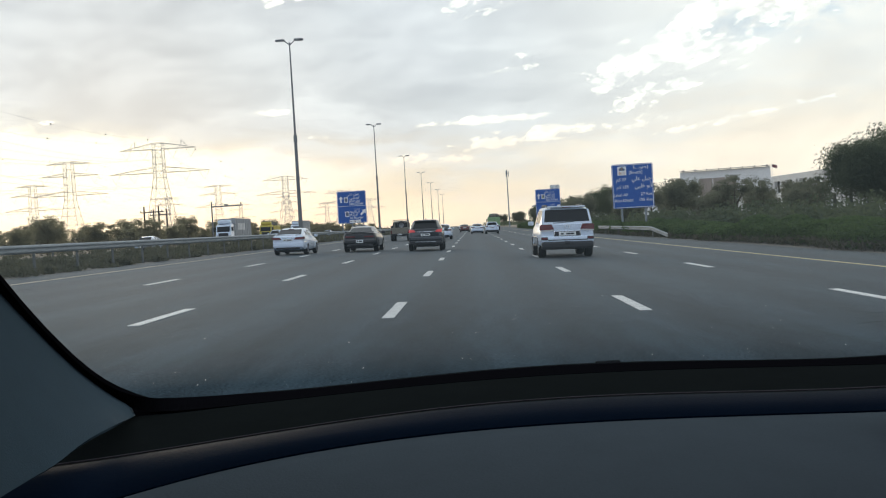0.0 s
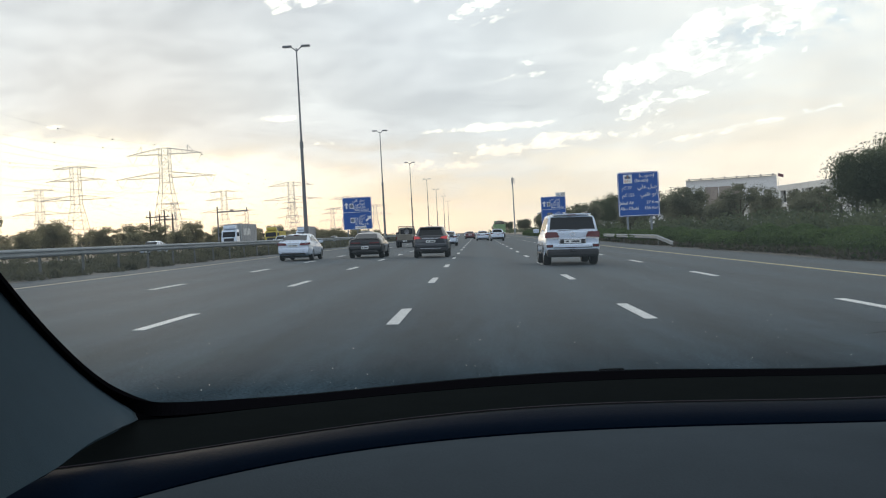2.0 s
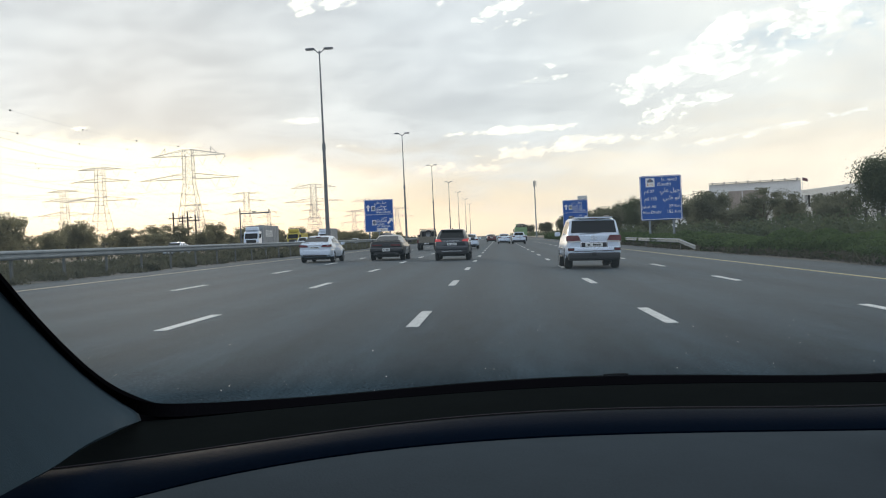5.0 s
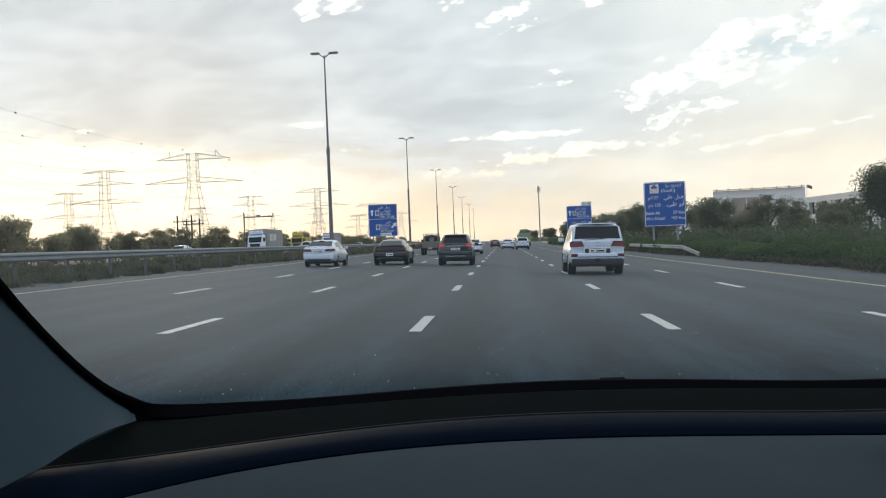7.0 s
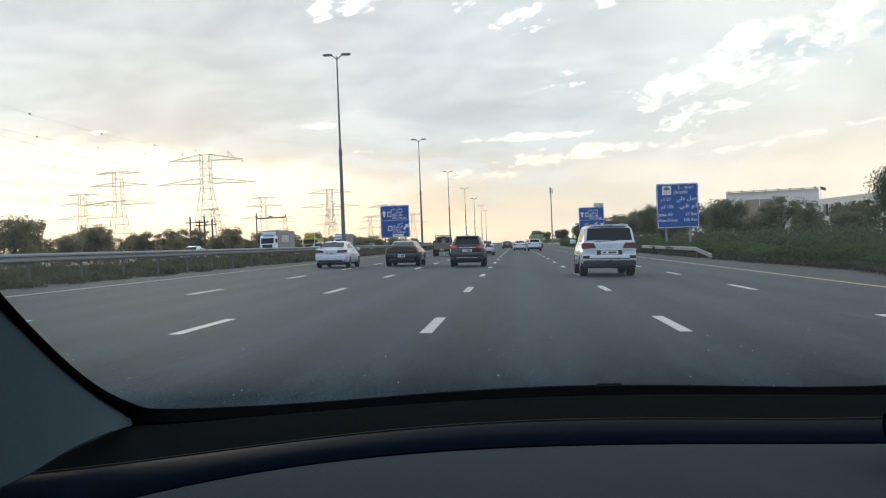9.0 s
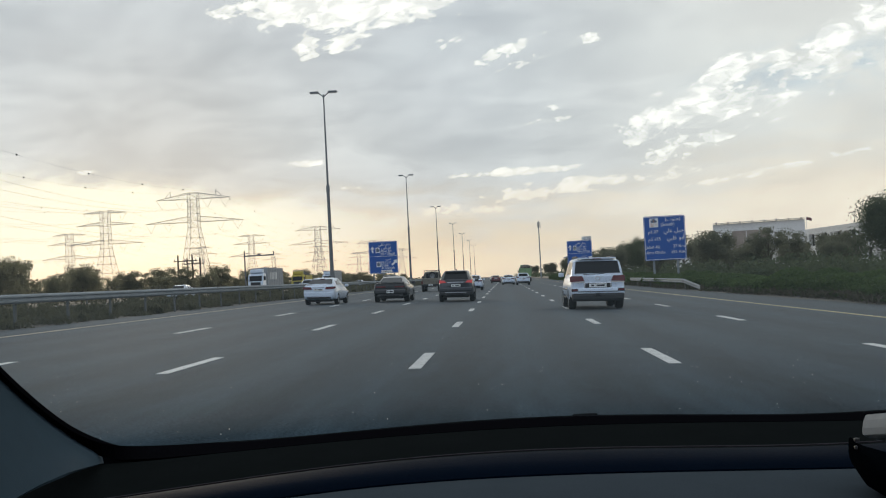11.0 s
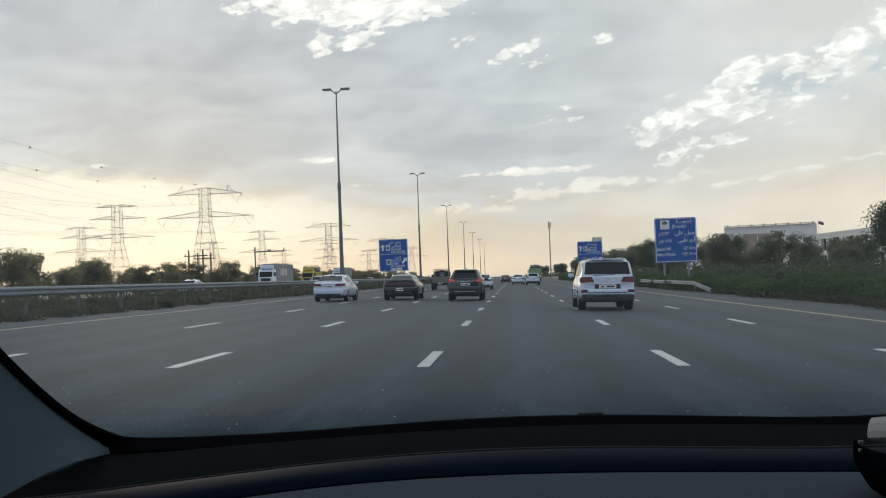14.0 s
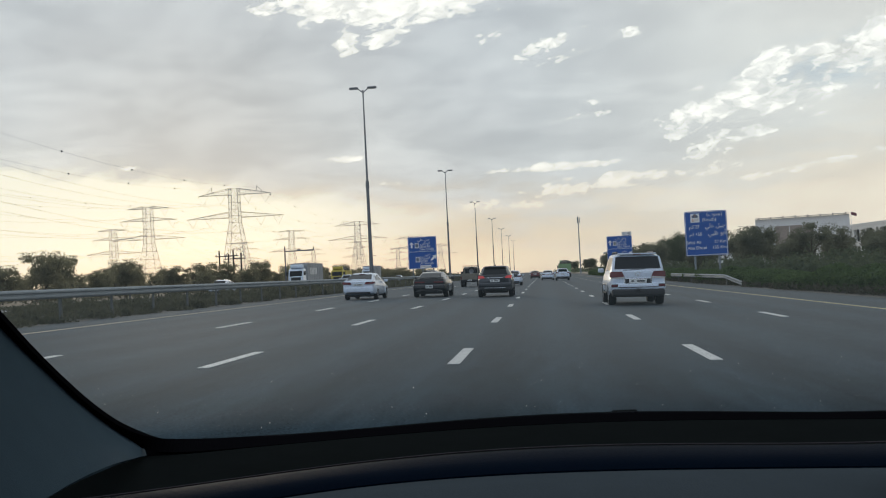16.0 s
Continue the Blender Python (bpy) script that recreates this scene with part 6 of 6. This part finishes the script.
def build_dashboard():
    xs = [-0.50 + 1.45 * k / 72 for k in range(73)]

    def frit_z(x):
        x = min(max(x, -0.32), 0.42)
        return EYE_Z + poly((0.4031, -0.0782, -0.0832, -0.0002, -0.1487), x)

    def glass_z(x):
        x = min(max(x, -0.30), 0.42)
        return EYE_Z + poly((1.1318, -0.3414, -0.122, 0.0085, -0.1471), x)

    def top_z(x):
        x = min(max(x, -0.31), 0.33)
        return EYE_Z + poly((1.2276, -0.0107, -0.2137, 0.0146, -0.1397), x)

    def bot_z(x):
        x = min(max(x, -0.25), 0.30)
        return EYE_Z + poly((-0.1302, 0.5109, -0.2213, 0.0085, -0.1384), x)

    shelf = [[(x, dash_y(x, 1.09, 0.25), frit_z(x) - 0.016) for x in xs], [(x, dash_y(x, 1.0, 0.25), frit_z(x) - 0.001) for x in xs], [(x, dash_y(x, 0.93, 0.235), frit_z(x) - 0.004) for x in xs],
             [(x, dash_y(x, 0.85, 0.21), min(frit_z(x), top_z(x)) - 0.010) for x in xs], [(x, dash_y(x, 0.795, 0.2), top_z(x) - 0.016) for x in xs], [(x, dash_y(x, 0.77, 0.2), top_z(x) - 0.03) for x in xs]]
    part("dashboard_top", strip(shelf), DASH_DARK, own, "black textured dashboard top", True)
    prof = ((0.802, -0.020, 0), (0.800, -0.006, 0), (0.795, -0.001, 0), (0.785, 0.002, 0), (0.765, 0.006, 0), (0.742, 0.008, 0.3), (0.718, 0.007, 0.7), (0.705, 0.0045, 1), (0.699, 0.001, 1), (0.698, -0.020, 1))
    tube = [[(x, dash_y(x, y0, 0.2), top_z(x) * (1 - f) + bot_z(x) * f + dz) for x in xs] for y0, dz, f in prof]
    part("dashboard_hood", strip(tube, 0.008), DASH_NAVY, own, "dark navy padded roll across the dashboard", True)
    # a thin paler rod stands in for the highlight on the roll's top edge
    bm = bmesh.new()
    line = [(x, dash_y(x, 0.789, 0.2), top_z(x) + 0.0030) for x in xs]
    for p, q in zip(line, line[1:]):
        rod(bm, p, q, 0.0007, None, 5)
    part("seam", bm, RIM_SHEEN, own, "thin paler strip as painted highlight along the padded roll")
    prof = ((0.712, -0.018), (0.702, -0.003), (0.695, 0.0005), (0.66, 0.001), (0.60, 0.0), (0.54, -0.005), (0.49, -0.012), (0.45, -0.03), (0.43, -0.07), (0.43, -0.30))
    face = [[(x, dash_y(x, y0, 0.2), bot_z(x) + dz) for x in xs] for y0, dz in prof]
    part("dashboard_face", strip(face), DASH_GREY, own, "grey soft dashboard panel", True)

    # the black band round the windscreen: up the pillar and along its foot
    def on_pillar(rx, rz):
        y = 0.662 / (1 + 1.7 * rz)
        return (rx * y, y, EYE_Z + rz * y)

    outer = [(-0.56, 0.10), (-0.515, 0.03), (-0.473, -0.027), (-0.447, -0.062), (-0.420, -0.094), (-0.394, -0.121), (-0.367, -0.142), (-0.344, -0.150)]
    inner = [(-0.561, 0.085), (-0.516, 0.016), (-0.474, -0.040), (-0.447, -0.071), (-0.421, -0.101), (-0.394, -0.128), (-0.367, -0.149), (-0.349, -0.160)]
    def eased(pts):
        for k in range(2):
            out = [pts[0]]
            for (p, q), (r, s) in zip(pts, pts[1:]):
                out += [(p * 0.75 + r * 0.25, q * 0.75 + s * 0.25), (p * 0.25 + r * 0.75, q * 0.25 + s * 0.75)]
            pts = out + [pts[-1]]
        return pts

    def at(rx, rz, y):
        return (rx * y, y, EYE_Z + rz * y)

    def eased3(pts):
        pts = [Vector(p) for p in pts]
        for k in range(3):
            out = [pts[0]]
            for p, q in zip(pts, pts[1:]):
                out += [p.lerp(q, 0.25), p.lerp(q, 0.75)]
            pts = out + [pts[-1]]
        return pts

    foot = [x for x in xs if x > -0.22]
    A = [on_pillar(*p) for p in outer[:-1]] + [at(-0.337, -0.1525, 0.89), at(-0.300, -0.1540, 0.92), at(-0.260, -0.1538, 0.95)] + [(x, dash_y(x, 1.05, 0.25), glass_z(x)) for x in foot]
    B = [on_pillar(*p) for p in inner[:-1]] + [at(-0.345, -0.1660, 0.89), at(-0.305, -0.1670, 0.90), at(-0.260, -0.1650, 0.915)] + [(x, dash_y(x, 1.0, 0.25), frit_z(x) - 0.0005) for x in foot]
    A, B = eased3(A), eased3(B)
    part("windscreen_band", strip([A, B], 0.004), FRIT, own, "black band round the windscreen edge")

    part("wiper_tip", boxed((0.130, 1.047, 1.1508), (0.025, 0.006, 0.004), 0.0012), FRIT, own, "dark end of a wiper blade over the band")

    # pillar trim: a soft bulging panel between the glass edge and the dashboard's end
    up = [(-0.90, 0.66), (-0.66, 0.26)] + inner[:-1] + [(-0.3495, -0.158), (-0.348, -0.165)]
    low = [(-1.05, -0.62), (-0.78, -0.42), (-0.62, -0.33), (-0.54, -0.278), (-0.488, -0.244), (-0.458, -0.228), (-0.429, -0.214), (-0.399, -0.192), (-0.369, -0.178), (-0.352, -0.172), (-0.346, -0.169)]
    up, low = eased(up), eased(low)
    n = len(low)
    rows = []
    for k in range(n):
        a = Vector(on_pillar(*up[k])) if k < len(up) else Vector(on_pillar(*up[-1]))
        y = min(0.87, -0.130 / low[k][1])
        y += (0.905 - y) * max(0.0, (k / (n - 1) - 0.8) / 0.2)
        b = Vector((low[k][0] * y, y, EYE_Z + low[k][1] * y))
        row = []
        for j in range(9):
            f = j / 8
            p = a.lerp(b, f)
            d = Vector((p.x, p.y, p.z - EYE_Z)).normalized()
            row.append(p - d * 0.012 * math.sin(math.pi * f) * (1 - k / (n - 1)) ** 0.5)
        rows.append(row)
    part("pillar_trim", strip(rows, 0.002), PILLAR, own, "blue-grey moulded pillar trim", True)

    glass = [[(x, dash_y(x, 1.051, 0.25), glass_z(x) + 0.0005) for x in xs], [(x * 0.9, 0.36, EYE_Z + 0.285) for x in xs]]
    ws = part("windscreen", strip(glass, 0.004), WINDSCREEN, own, "clear windscreen with an added pale film for haze")
    ws.visible_shadow = False
    part("corner_cover", boxed((-0.325, 0.94, EYE_Z - 0.178), (0.13, 0.03, 0.058), 0.004), FRIT, own)
    # shell: roof, door, sill and back wall
    part("roof", boxed((0.35, -0.75, EYE_Z + 0.30), (1.45, 2.2, 0.04), 0.015), LINING, own, "pale roof lining")
    part("door_panel", boxed((-0.62, -0.35, 0.72), (0.08, 1.7, 0.86), 0.03), DASH_DARK, own)
    part("door_panel", boxed((1.26, -0.35, 0.72), (0.08, 1.7, 0.86), 0.03), DASH_DARK, own)
    part("rear_wall", boxed((0.32, -1.75, 0.85), (1.8, 0.08, 1.1), 0.02), DASH_DARK, own)
    part("floor_pan", boxed((0.32, -0.4, 0.27), (1.86, 2.7, 0.06), 0.02), DASH_DARK, own)
    part("firewall", boxed((0.32, 0.98, 0.66), (1.86, 0.06, 0.80), 0.02), DASH_DARK, own)
    # outer body, pillars and wheels
    hull = [(-2.05, 0.70, 0.42, 0.80), (-1.92, 0.84, 0.32, 0.89), (-1.4, 0.885, 0.26, 0.91), (0.0, 0.89, 0.26, 0.91), (0.95, 0.89, 0.26, 0.91), (1.25, 0.88, 0.28, 0.89), (2.0, 0.82, 0.32, 0.77), (2.2, 0.66, 0.40, 0.63)]
    body = loft(bmesh.new(), body_rings(hull))
    bmesh.ops.translate(body, verts=body.verts, vec=(0.32, 0, 0))
    part("body", body, PAINT_GREY, own, "dark grey painted body", True)
    for s in (-1, 1):
        for low, top in (((0.32 + s * 0.86, -0.55, 0.95), (0.35 + s * 0.69, -0.60, 1.59)), ((0.32 + s * 0.84, -1.78, 0.92), (0.35 + s * 0.66, -1.55, 1.59))):
            bm = bmesh.new()
            rod(bm, low, top, 0.045, 0.035, 8)
            part("pillar", bm, PAINT_GREY, own)
    bm = bmesh.new()
    rod(bm, (1.17, 0.98, 0.95), (1.02, 0.34, 1.59), 0.04, 0.035, 8)
    part("pillar", bm, PAINT_GREY, own)
    for y in (-1.30, 1.40):
        for s in (-1, 1):
            wheel(own, 0.32 + s * 0.84, y, 0.33, 0.21)


build_dashboard()

holder = thing("phone_holder", "black phone holder with a pale plate on the dashboard", "phone holder", m=pose(0.268, 0.62, EYE_Z - 0.141))
bm = bmesh.new()
loft(bm, [[(x, 0.020 * math.cos(t) * w - 0.003 * k, 0.0285 - 0.0068 * k + 0.0125 * math.sin(t) * w) for t in [2 * math.pi * j / 14 for j in range(14)]]
          for k, (x, w) in enumerate(((-0.013, 0.25), (-0.012, 0.62), (-0.006, 0.95), (0.008, 1.15), (0.032, 1.35), (0.072, 1.45)))])
part("clamp", bm, HOLDER_BLACK, holder, smooth=True)
part("foot", boxed((0.052, -0.030, -0.030), (0.075, 0.075, 0.05), 0.02), HOLDER_BLACK, holder, smooth=True)
part("plate", boxed((0.057, 0.014, 0.0235), (0.104, 0.05, 0.015), 0.005, Matrix.Rotation(radians(15), 4, "Y") @ Matrix.Rotation(radians(-10), 4, "X")), DEVICE, holder, "pale grey plate")
for z in (0.0315, 0.0270):
    part("screw", boxed((-0.0125, -0.008, z), (0.003, 0.003, 0.0022), 0.0008), DARK_STEEL, holder, "small dull screw head")
